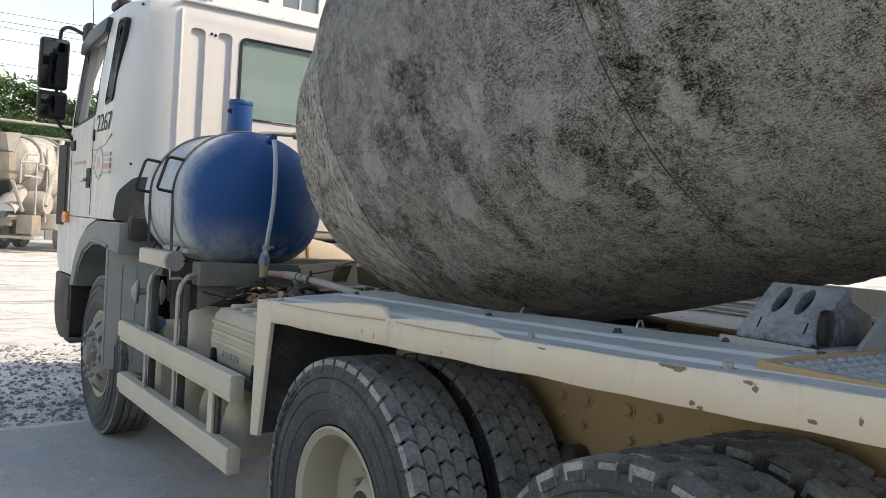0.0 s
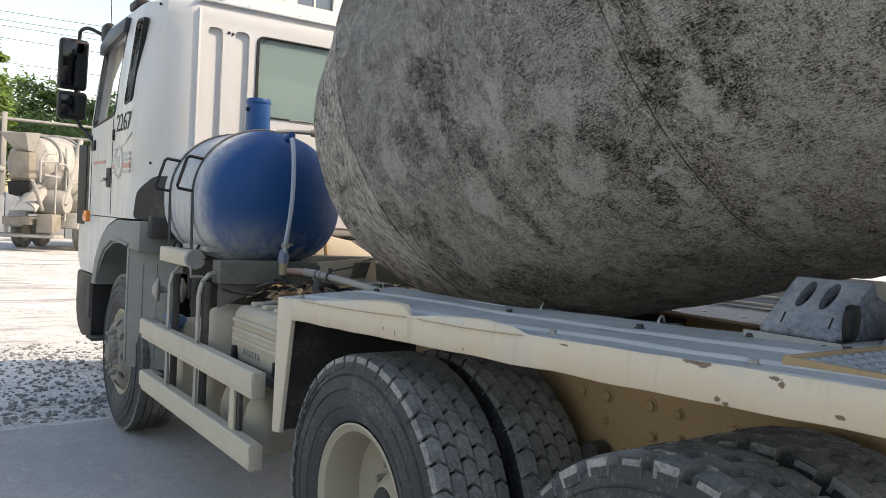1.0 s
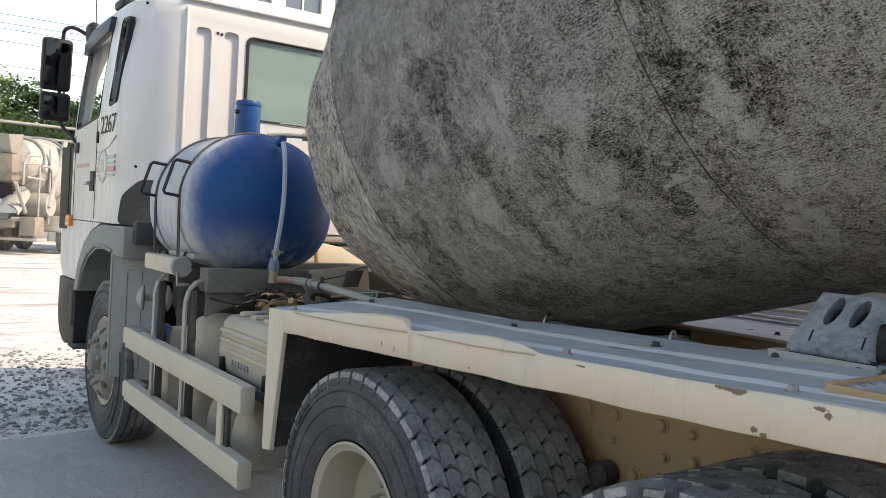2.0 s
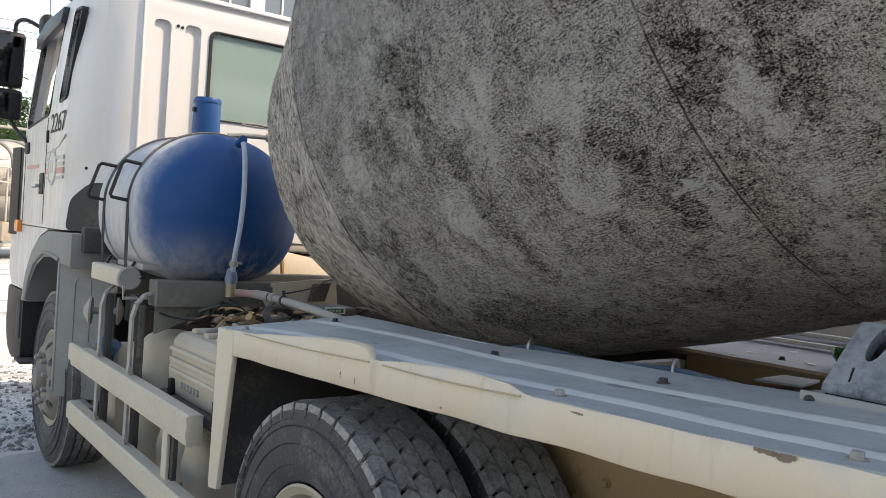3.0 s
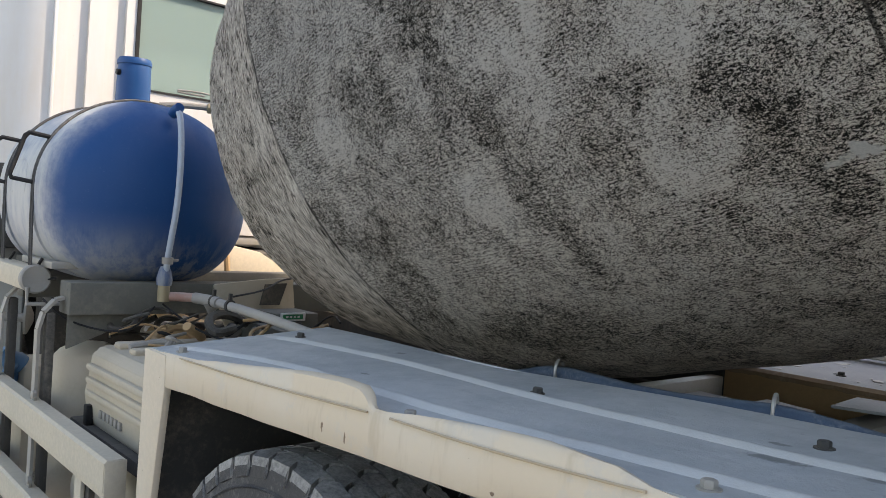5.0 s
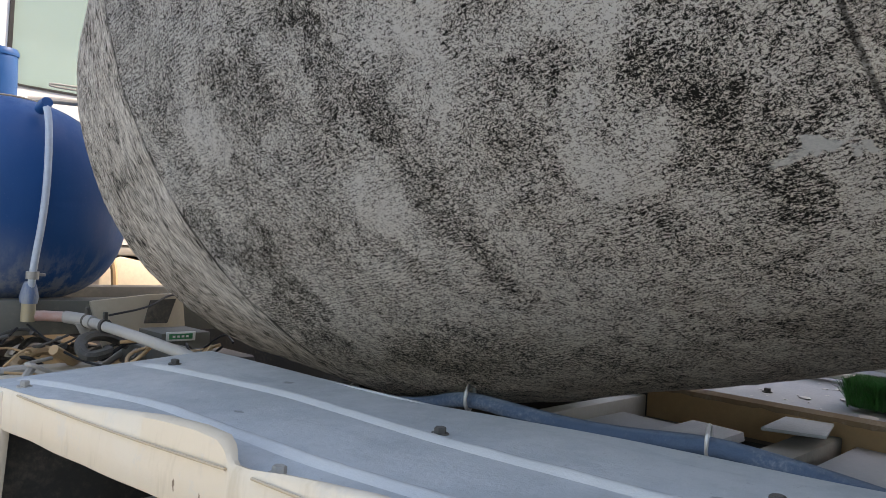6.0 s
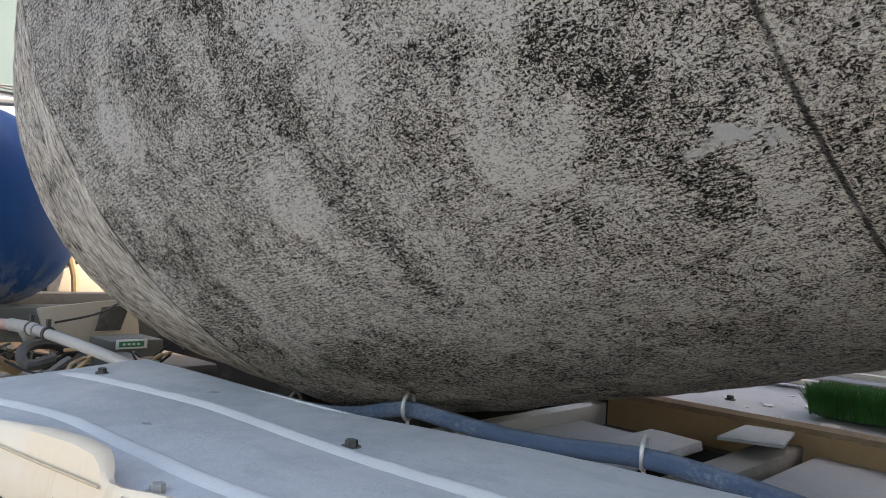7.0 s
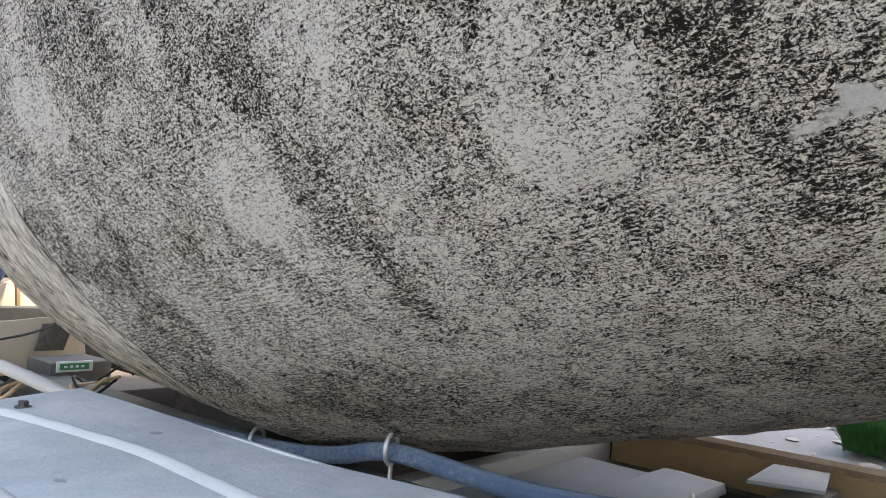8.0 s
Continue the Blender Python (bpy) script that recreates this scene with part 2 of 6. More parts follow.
CRUST = drum_crust()
YARD = yard()
WHITE = white_cab()
CREAM = dusty("cream_fender_paint", (0.58, 0.49, 0.375), 0.6, (0.60, 0.535, 0.44), 0.45, spots=(0.16, 0.10, 0.06))
def chipped(name, chips):
    """Cream paint with rust showing through in ragged chips at given places."""
    m = Mat(name, (0.58, 0.485, 0.365), 0.6)
    big, small = m.noise(3.1, 5, 0.65), m.noise(60, 4, 0.7)
    m.layer(m.ramp(small, 0.3, 0.75, 0, 0.3), (0.54, 0.46, 0.34))
    m.layer(m.ramp(big, 0.45, 0.65, 0, 0.5), (0.60, 0.535, 0.44))
    m.layer(m.ramp(m.noise(30, 5, 0.75, shift=(3, 7, 1)), 0.70, 0.73, 0, 0.8), (0.24, 0.17, 0.11))
    m.layer(m.ramp(m.noise(18, 4, 0.7, stretch=(1, 1, 0.2)), 0.52, 0.72, 0, 0.55), (0.42, 0.34, 0.24))
    m.layer(m.ramp(m.noise(7, 6, 0.75, shift=(2, 5, 8)), 0.55, 0.62, 0, 0.45), (0.50, 0.46, 0.40))
    rag = m.noise(45, 5, 0.75)
    for y, z, ry, rz in chips:
        d = m.n.new("ShaderNodeVectorMath")
        d.operation = "SUBTRACT"
        m.l.new(m.co, d.inputs[0])
        d.inputs[1].default_value = (-1.245, y, z)
        e = m.n.new("ShaderNodeVectorMath")
        e.operation = "MULTIPLY"
        m.l.new(d.outputs[0], e.inputs[0])
        e.inputs[1].default_value = (0, 1 / ry, 1 / rz)
        f = m.n.new("ShaderNodeVectorMath")
        f.operation = "LENGTH"
        m.l.new(e.outputs[0], f.inputs[0])
        edge = m.math("ADD", f.outputs["Value"], m.math("MULTIPLY", m.math("SUBTRACT", rag, 0.5), 4.0))
        m.layer(m.ramp(edge, 1.3, 0.8, 0, 0.9), (0.12, 0.07, 0.04))
    m.rough(big, 0.35, 0.7, 0.55, 0.8).bump(small, 0.0006)
    return m.done()


SKIRT = chipped("chipped_cream_skirt", [(-1.95, 1.285, 0.018, 0.004), (-1.985, 1.284, 0.016, 0.005), (-2.13, 1.286, 0.012, 0.004), (-2.145, 1.277, 0.007, 0.005), (-2.02, 1.225, 0.006, 0.006), (-2.035, 1.219, 0.006, 0.005), (-0.80, 1.187, 0.004, 0.009), (-0.87, 1.182, 0.003, 0.008), (-2.33, 1.262, 0.004, 0.009), (-2.25, 1.245, 0.008, 0.003), (-1.22, 1.19, 0.004, 0.003), (-1.6, 1.262, 0.014, 0.002)])
def washed_plate():
    """Grey steel plate under a thin cement wash, with old scuffs and specks of set cement."""
    m = Mat("cement_washed_plate", (0.35, 0.37, 0.375), 0.6)
    big, mid, small = m.noise(2.6, 6, 0.68), m.noise(16, 5, 0.7), m.noise(75, 4, 0.75)
    m.layer(m.ramp(big, 0.42, 0.62, 0, 0.7), (0.46, 0.475, 0.475))
    m.layer(m.ramp(m.noise(9, 5, 0.7, stretch=(2.4, 0.5, 1)), 0.52, 0.70, 0, 0.5), (0.29, 0.305, 0.315))
    m.layer(m.ramp(small, 0.62, 0.70, 0, 0.5), (0.23, 0.235, 0.235))
    m.layer(m.ramp(m.noise(48, 4, 0.75, shift=(5, 1, 2)), 0.70, 0.73, 0, 0.8), (0.62, 0.62, 0.60))
    for x, y, rx, ry in ((-0.992, -1.484, 0.012, 0.038), (-0.90, -1.445, 0.008, 0.014), (-0.988, -1.613, 0.010, 0.024), (-0.80, -0.45, 0.01, 0.012), (-1.03, -0.62, 0.006, 0.012)):
        d = m.n.new("ShaderNodeVectorMath")
        d.operation = "SUBTRACT"
        m.l.new(m.co, d.inputs[0])
        d.inputs[1].default_value = (x, y, 0)
        e = m.n.new("ShaderNodeVectorMath")
        e.operation = "MULTIPLY"
        m.l.new(d.outputs[0], e.inputs[0])
        e.inputs[1].default_value = (1 / rx, 1 / ry, 0)
        f = m.n.new("ShaderNodeVectorMath")
        f.operation = "LENGTH"
        m.l.new(e.outputs[0], f.inputs[0])
        edge = m.math("ADD", f.outputs["Value"], m.math("MULTIPLY", m.math("SUBTRACT", small, 0.5), 2.5))
        m.layer(m.ramp(edge, 1.4, 0.7, 0, 0.75), (0.15, 0.155, 0.15))
    m.rough(mid, 0.35, 0.7, 0.5, 0.85).bump(mid, 0.002, 0.6).bump(small, 0.0012)
    return m.done()


TOPGREY = washed_plate()
BROWN_EDGE = dusty("brown_crease", (0.42, 0.33, 0.22), 0.7, (0.5, 0.42, 0.32), 0.4)
RIBPAINT = dusty("worn_rib_paint", (0.44, 0.45, 0.445), 0.6, (0.58, 0.575, 0.56), 0.4, spots=(0.33, 0.33, 0.32), bump=0.0015)
TAN = dusty("tan_frame_paint", (0.40, 0.26, 0.135), 0.6, (0.36, 0.265, 0.165), 0.4)
BEIGE = dusty("beige_bar_paint", (0.55, 0.48, 0.37), 0.65, (0.47, 0.42, 0.34), 0.55, spots=(0.25, 0.20, 0.14))
GREYP = dusty("grey_plastic_arch", (0.19, 0.197, 0.185), 0.6, (0.33, 0.315, 0.285), 0.45)
DARK = dusty("dark_chassis_steel", (0.045, 0.043, 0.04), 0.7, (0.24, 0.21, 0.17), 0.35)
STEEL = dusty("dusty_steel", (0.30, 0.29, 0.27), 0.55, (0.42, 0.38, 0.32), 0.5, metal=0.3)
BLACK = plain("black_plastic", (0.012, 0.012, 0.013), 0.55)
BLACK.node_tree.nodes["Principled BSDF"].inputs["Specular IOR Level"].default_value = 0.25
RUBBER = rubber("dusty_tyre_rubber", (0.05, 0.05, 0.05), (0.32, 0.30, 0.27), 0.75)
TREAD = rubber("worn_tread_rubber", (0.10, 0.10, 0.102), (0.46, 0.45, 0.43), 0.9)
# less dusty tread rubber, near black: groove shade put into the colour
GROOVE = rubber("shaded_groove_rubber", (0.012, 0.012, 0.012), (0.09, 0.085, 0.08), 0.3)
WALL = rubber("tyre_sidewall_rubber", (0.03, 0.031, 0.034), (0.23, 0.22, 0.205), 0.42)
BLUE = blue_tank()
GLASS = glass("window_glass")
# partly opaque grey-green tint holds the hazy sky reflection as colour
REARGLASS = glass("sky_tinted_rear_glass", (0.27, 0.36, 0.345), 0.06)
REARGLASS.node_tree.nodes["Principled BSDF"].inputs["Transmission Weight"].default_value = 0.35
# near-black tint stands in for dark surroundings reflected in the mirrors
MIRROR = plain("dark_mirror_glass", (0.035, 0.037, 0.04), 0.03, 1.0)


# ---- mesh helpers ----
def mesh_of(bm, name, material, smooth=None):
    me = bpy.data.meshes.new(name)
    bmesh.ops.recalc_face_normals(bm, faces=bm.faces)
    bm.to_mesh(me)
    bm.free()
    me.materials.append(material)
    if smooth is not None:
        me.shade_smooth()
        me.set_sharp_from_angle(angle=radians(smooth))
    return me


def part(name, bm, material, parent=None, label="", smooth=35):
    ob = new(name, mesh_of(bm, name, material, smooth))
    ob.parent = parent
    if label:
        ob["label"] = label
    return ob


def thing(name, label, category, at=(0, 0, 0), group=""):
    ob = new(name)
    ob.empty_display_size = 0.2
    ob.location = at
    return tagged(ob, label, category, group)


def box(bm, x0, x1, y0, y1, z0, z1, bevel=0.006, m=None, seg=2):
    r = bmesh.ops.create_cube(bm, size=1)
    vs = r["verts"]
    bmesh.ops.scale(bm, vec=(x1 - x0, y1 - y0, z1 - z0), verts=vs)
    bmesh.ops.translate(bm, vec=((x0 + x1) / 2, (y0 + y1) / 2, (z0 + z1) / 2), verts=vs)
    if bevel:
        es = list({e for v in vs for e in v.link_edges})
        out = bmesh.ops.bevel(bm, geom=es, offset=bevel, segments=seg, affect="EDGES", profile=0.5)
        vs = list({v for f in out["faces"] for v in f.verts} | {v for v in vs if v.is_valid})
    if m is not None:
        bmesh.ops.transform(bm, matrix=m, verts=vs)
    return bm


def lathe(bm, prof, n=48, m=None, closed=False):
    """Turns a profile of (radius, height) about z."""
    rings = []
    for r, h in prof:
        rings.append([bm.verts.new((r * math.cos(2 * math.pi * i / n), r * math.sin(2 * math.pi * i / n), h)) for i in range(n)])
    pairs = list(zip(rings, rings[1:])) + ([(rings[-1], rings[0])] if closed else [])
    for a, b in pairs:
        for i in range(n):
            bm.faces.new((a[i], a[(i + 1) % n], b[(i + 1) % n], b[i]))
    if not closed:
        for ring in (rings[0], rings[-1]):
            bm.faces.new(ring)
    if m is not None:
        bmesh.ops.transform(bm, matrix=m, verts=[v for r in rings for v in r])
    return bm


def tube(bm, pts, r, n=10, smooth=0, caps=True):
    """A round bar along points; smooth: how often its corners are cut."""
    pts = [Vector(p) for p in pts]
    for _ in range(smooth):
        q = [pts[0]]
        for a, b in zip(pts, pts[1:]):
            q += [a.lerp(b, 0.25), a.lerp(b, 0.75)]
        pts = q + [pts[-1]]
    rings, up = [], None
    for i, p in enumerate(pts):
        d = (pts[min(i + 1, len(pts) - 1)] - pts[max(i - 1, 0)]).normalized()
        if up is None:
            up = d.orthogonal().normalized()
        up = (up - d * up.dot(d)).normalized()
        side = d.cross(up)
        rings.append([bm.verts.new(p + (up * math.cos(2 * math.pi * k / n) + side * math.sin(2 * math.pi * k / n)) * r) for k in range(n)])
    for a, b in zip(rings, rings[1:]):
        for k in range(n):
            bm.faces.new((a[k], a[(k + 1) % n], b[(k + 1) % n], b[k]))
    if caps:
        bm.faces.new(rings[0]), bm.faces.new(rings[-1])
    return bm


def prism(bm, poly, axis, lo, hi, bevel=0.0):
    """Extrudes a polygon of two coordinates along an axis, in the order of the two others."""
    def put(a, b, c):
        return {"x": (c, a, b), "y": (a, c, b), "z": (a, b, c)}[axis]
    a = [bm.verts.new(put(u, v, lo)) for u, v in poly]
    b = [bm.verts.new(put(u, v, hi)) for u, v in poly]
    fs = [bm.faces.new(a), bm.faces.new(b)]
    for i in range(len(poly)):
        j = (i + 1) % len(poly)
        fs.append(bm.faces.new((a[i], a[j], b[j], b[i])))
    if bevel:
        es = list({e for f in fs for e in f.edges})
        bmesh.ops.bevel(bm, geom=es, offset=bevel, segments=2, affect="EDGES", profile=0.5)
    return bm


def carve(bm, cutters):
    """Takes the cutters' volumes out of a mesh and gives the rest."""
    def ob_of(b, name):
        bmesh.ops.recalc_face_normals(b, faces=b.faces)
        me = bpy.data.meshes.new(name)
        b.to_mesh(me)
        b.free()
        return new(name, me)
    base = ob_of(bm, "carved")
    obs = [ob_of(c, "cutter") for c in cutters]
    for o in obs:
        mod = base.modifiers.new("cut", "BOOLEAN")
        mod.operation, mod.object, mod.solver = "DIFFERENCE", o, "EXACT"
    bpy.context.view_layer.update()
    got = bmesh.new()
    got.from_mesh(base.evaluated_get(bpy.context.evaluated_depsgraph_get()).to_mesh())
    for o in [base] + obs:
        bpy.data.objects.remove(o)
    return got


def hexbolt(r=0.010, h=0.011):
    bm = bmesh.new()
    lathe(bm, [(r * 1.5, 0), (r * 1.5, 0.003)], 16)
    lathe(bm, [(r, 0.003), (r, h), (r * 0.85, h + 0.002)], 6)
    return bm


# ---- ground ----
def build_ground():
    bm = bmesh.new()
    xs = [-600, -150, -60, -25] + [-12 + 0.25 * i for i in range(97)] + [25, 60, 150, 600]
    ys = [-600, -150, -60, -20] + [-8 + 0.25 * i for i in range(121)] + [30, 40, 60, 150, 600]
    grid = {}
    for i, x in enumerate(xs):
        for j, y in enumerate(ys):
            near = 1 if (abs(x) < 12.1 and -8.1 < y < 22.1) else 0
            z = -0.03 * near * max(0, noise.noise((x * 0.35, y * 0.35, 0))) if y > 3.2 else 0
            grid[i, j] = bm.verts.new((x, y, z))
    for i in range(len(xs) - 1):
        for j in range(len(ys) - 1):
            bm.faces.new((grid[i, j], grid[i + 1, j], grid[i + 1, j + 1], grid[i, j + 1]))
    ob = part("ground", bm, YARD)
    tagged(ob, "dusty pale concrete yard, cracked and gravelly in places", "ground", kind="structure")


build_ground()

# ---- the mixer truck ----
truck = thing("mixer_truck", "parked white and cream concrete mixer truck caked with cement dust", "truck")

DRUM_AT, DRUM_TILT = Vector((-0.094, -0.389, 2.153)), 15.62


def drum_radius(s):
    st = (-1.16, -1.12, -0.994, -0.594, -0.294, 0.149, 0.593, 1.037, 2.4, 4.2)
    rr = (0.0, 0.62, 0.771, 0.903, 1.001, 1.028, 1.035, 1.036, 1.0, 0.45)
    return float(np.interp(s, st, rr))


def build_drum():
    n, stations = 260, [-1.16, -1.14, -1.12] + list(np.arange(-1.09, 2.4, 0.016)) + list(np.arange(2.4, 4.21, 0.06))
    bm = bmesh.new()
    uv = bm.loops.layers.uv.new("turn")
    rings = []
    for s in stations:
        s = float(s)
        r0 = sum(drum_radius(s + d) for d in (-0.05, -0.025, 0, 0.025, 0.05)) / 5 if s > -1.0 else drum_radius(s)
        ring = []
        for i in range(n):
            a = 2 * math.pi * i / n
            p = Vector((math.cos(a) * 2.2, math.sin(a) * 2.2, s * 2.2))
            lump = 0.008 * noise.noise(p) + 0.004 * noise.noise(p * 4.3) + 0.003 * noise.noise(p * 14)
            seam = sum(0.005 * math.exp(-((s - q) / 0.012) ** 2) for q in (-0.294, 1.037))
            lap = 0.006 if s > 1.03 else 0
            r = max(0.0, r0 + (lump + seam + lap if r0 > 0.3 else 0))
            ring.append(bm.verts.new((r * math.cos(a), r * math.sin(a), s)))
        rings.append(ring)
    for k, (a, b) in enumerate(zip(rings, rings[1:])):
        for i in range(n):
            f = bm.faces.new((a[i], a[(i + 1) % n], b[(i + 1) % n], b[i]))
            for lp, (u, v) in zip(f.loops, ((i, k), (i + 1, k), (i + 1, k + 1), (i, k + 1))):
                lp[uv].uv = (u / n * 6.5, float(stations[v]))
    bmesh.ops.transform(bm, matrix=Matrix.Translation(DRUM_AT) @ pose(0, 0, 0, 90 - DRUM_TILT, 0, 0), verts=bm.verts)
    drum = part("drum", bm, CRUST, truck, "mixing drum thickly crusted with set grey cement", smooth=60)
    return drum


build_drum()


# fender over the two rear axles
def fender_z(x, y):
    return 1.2 + 0.0445 * -y + max(0.02, 0.072 * (1 + y / 0.95)) * (x + 1.24)


def build_fender():
    bm = bmesh.new()
    xs = [-1.238, -1.23] + [-1.22 + 0.012 * i for i in range(42)] + [-0.716]
    ys = [-0.0 - 0.03 * i for i in range(117)]

    def top(x, y):
        dent = 0.004 * noise.noise((x * 5, y * 3, 1)) - 0.012 * math.exp(-((y + 0.96) / 0.1) ** 2 - ((x + 1.23) / 0.05) ** 2)
        return fender_z(x, y) + dent
    up = [[bm.verts.new((x, y, top(x, y))) for y in ys] for x in xs]
    lo = [[bm.verts.new((x, y, top(x, y) - 0.006)) for y in ys] for x in xs]
    for i in range(len(xs) - 1):
        for j in range(len(ys) - 1):
            bm.faces.new((up[i][j], up[i + 1][j], up[i + 1][j + 1], up[i][j + 1]))
            bm.faces.new((lo[i][j], lo[i][j + 1], lo[i + 1][j + 1], lo[i + 1][j]))
    for i in range(len(xs) - 1):
        for j in (0, -1):
            bm.faces.new((up[i][j], up[i + 1][j], lo[i + 1][j], lo[i][j]))
    for j in range(len(ys) - 1):
        for i in (0, -1):
            bm.faces.new((up[i][j], up[i][j + 1], lo[i][j + 1], lo[i][j]))
    fender = part("fender", bm, TOPGREY, truck, "grey cement-washed top plate with pressed ribs", smooth=50)

    # pressed ribs, worn pale along their crests
    ways = (((-1.25, -1.0, -0.8, -0.68, -0.5, -0.35, -0.25, 0.0), (-1.142, -1.145, -1.13, -1.12, -1.10, -1.118, -1.135, -1.19)),
            ((-1.6, -1.25, -1.12, -0.98, -0.8, -0.6, -0.44, -0.25, 0.0), (-0.965, -0.948, -0.936, -0.922, -0.905, -0.877, -0.882, -0.897, -0.936)))
    for c, way in enumerate(ways):
        b = bmesh.new()
        rows = []
        for k in range(170):
            y = -0.03 - 0.02 * k
            x = sum(float(np.interp(y + d, *way)) for d in (-0.08, -0.04, 0, 0.04, 0.08)) / 5
            h = 0.008 * min(1, (k + 1) / 5) * (1 + 0.25 * noise.noise((0, y * 14, c)))
            x += 0.003 * noise.noise((y * 5, c, 0))
            rows.append([b.verts.new((x + dx, y, top(x + dx, y) + dz * h - 0.0008)) for dx, dz in ((-0.019, 0), (-0.013, 0.4), (-0.006, 0.9), (0, 1.0), (0.006, 0.9), (0.013, 0.4), (0.019, 0))])
        for p, q in zip(rows, rows[1:]):
            for i in range(6):
                b.faces.new((p[i], p[i + 1], q[i + 1], q[i]))
        b.faces.new(rows[0]), b.faces.new(rows[-1])
        part("pressed_rib", b, RIBPAINT, fender)
    # side skirt with its wavy bent lip
    bm = bmesh.new()
    def hump(y):
        return float(np.interp(-y, (0.16, 0.28, 0.5, 0.72, 0.83, 0.89, 0.915, 0.935, 0.97, 1.04, 1.19, 1.30, 1.41, 1.46, 1.49), (0, 0.004, 0.02, 0.036, 0.039, 0.035, 0.024, 0.004, 0.004, 0.012, 0.021, 0.022, 0.016, 0.003, 0)))
    cols = []
    for k in range(351):
        y = -0.01 * k
        zt = 1.2 + 0.0445 * -y + hump(y) + 0.002 * noise.noise((y * 9, 0, 0))
        zl = 1.118 + 0.0477 * -y + 0.004 * noise.noise((y * 6, 5, 0))
        lean = 0.35 * hump(y) + 0.003 * noise.noise((y * 4, 2, 0))
        prof = [(-1.236 + lean * 1.5, zt - 0.002), (-1.243 + lean, zt), (-1.248 + lean * 0.6, zt - 0.006), (-1.249, zt - 0.03 - hump(y)), (-1.249, zl + 0.005), (-1.245, zl), (-1.24, zl + 0.004), (-1.24, zt - 0.03 - hump(y))]
        cols.append([bm.verts.new((x, y, z)) for x, z in prof])
    for a, b in zip(cols, cols[1:]):
        for i in range(len(a)):
            j = (i + 1) % len(a)
            bm.faces.new((a[i], a[j], b[j], b[i]))
    bm.faces.new(cols[0]), bm.faces.new(cols[-1])
    part("side_skirt", bm, SKIRT, fender, "cream painted skirt, dented and chipped with rust", smooth=50)
    # thin browner lines along the skirt's creases
    for a, b_ in ((0.20, 0.93), (0.99, 1.46)):
        b = bmesh.new()
        tube(b, [(-1.2495, -(a + (b_ - a) * k / 16), 1.2 + 0.0445 * (a + (b_ - a) * k / 16) - 0.002 - 0.004 * math.sin(math.pi * k / 16)) for k in range(17)], 0.0022, 6)
        part("crease", b, BROWN_EDGE, fender)

    # front leg and front wall
    bm = bmesh.new()
    prism(bm, [(0.006, 1.2), (-0.12, 1.2), (-0.125, 1.12), (-0.058, 0.675), (0.004, 0.665), (0.012, 0.675)], "x", -1.251, -1.232, 0.003)
    part("front_leg", bm, CREAM, fender)
    bm = bmesh.new()
    box(bm, -1.233, -0.60, -0.012, 0.004, 0.67, 1.196, 0.003)
    part("front_wall", bm, DARK, fender, "dark mud-splashed inner wall")
    bm = bmesh.new()
    prism(bm, [(0.0, 1.20), (0.0, 1.234), (-0.9, 1.245), (-3.4, 1.357), (-3.4, 1.30), (-0.9, 1.20)], "x", -0.722, -0.715, 0.001)
    part("inner_flange", bm, TOPGREY, fender)
    for x, y in ((-1.209, -0.122), (-0.875, -0.11), (-1.2, -0.979), (-0.893, -0.978), (-1.19, -1.503), (-0.872, -1.496), (-1.19, -2.05), (-0.86, -2.05)):
        b = part("bolt", hexbolt(), DARK if x > -1 else STEEL, fender)
        b.location = (x, y, top(x, y) - 0.001)
        b.rotation_euler = (0.03 * (x * 37 % 1), 0.04 * (y * 13 % 1), y * 7)
    return fender


build_fender()


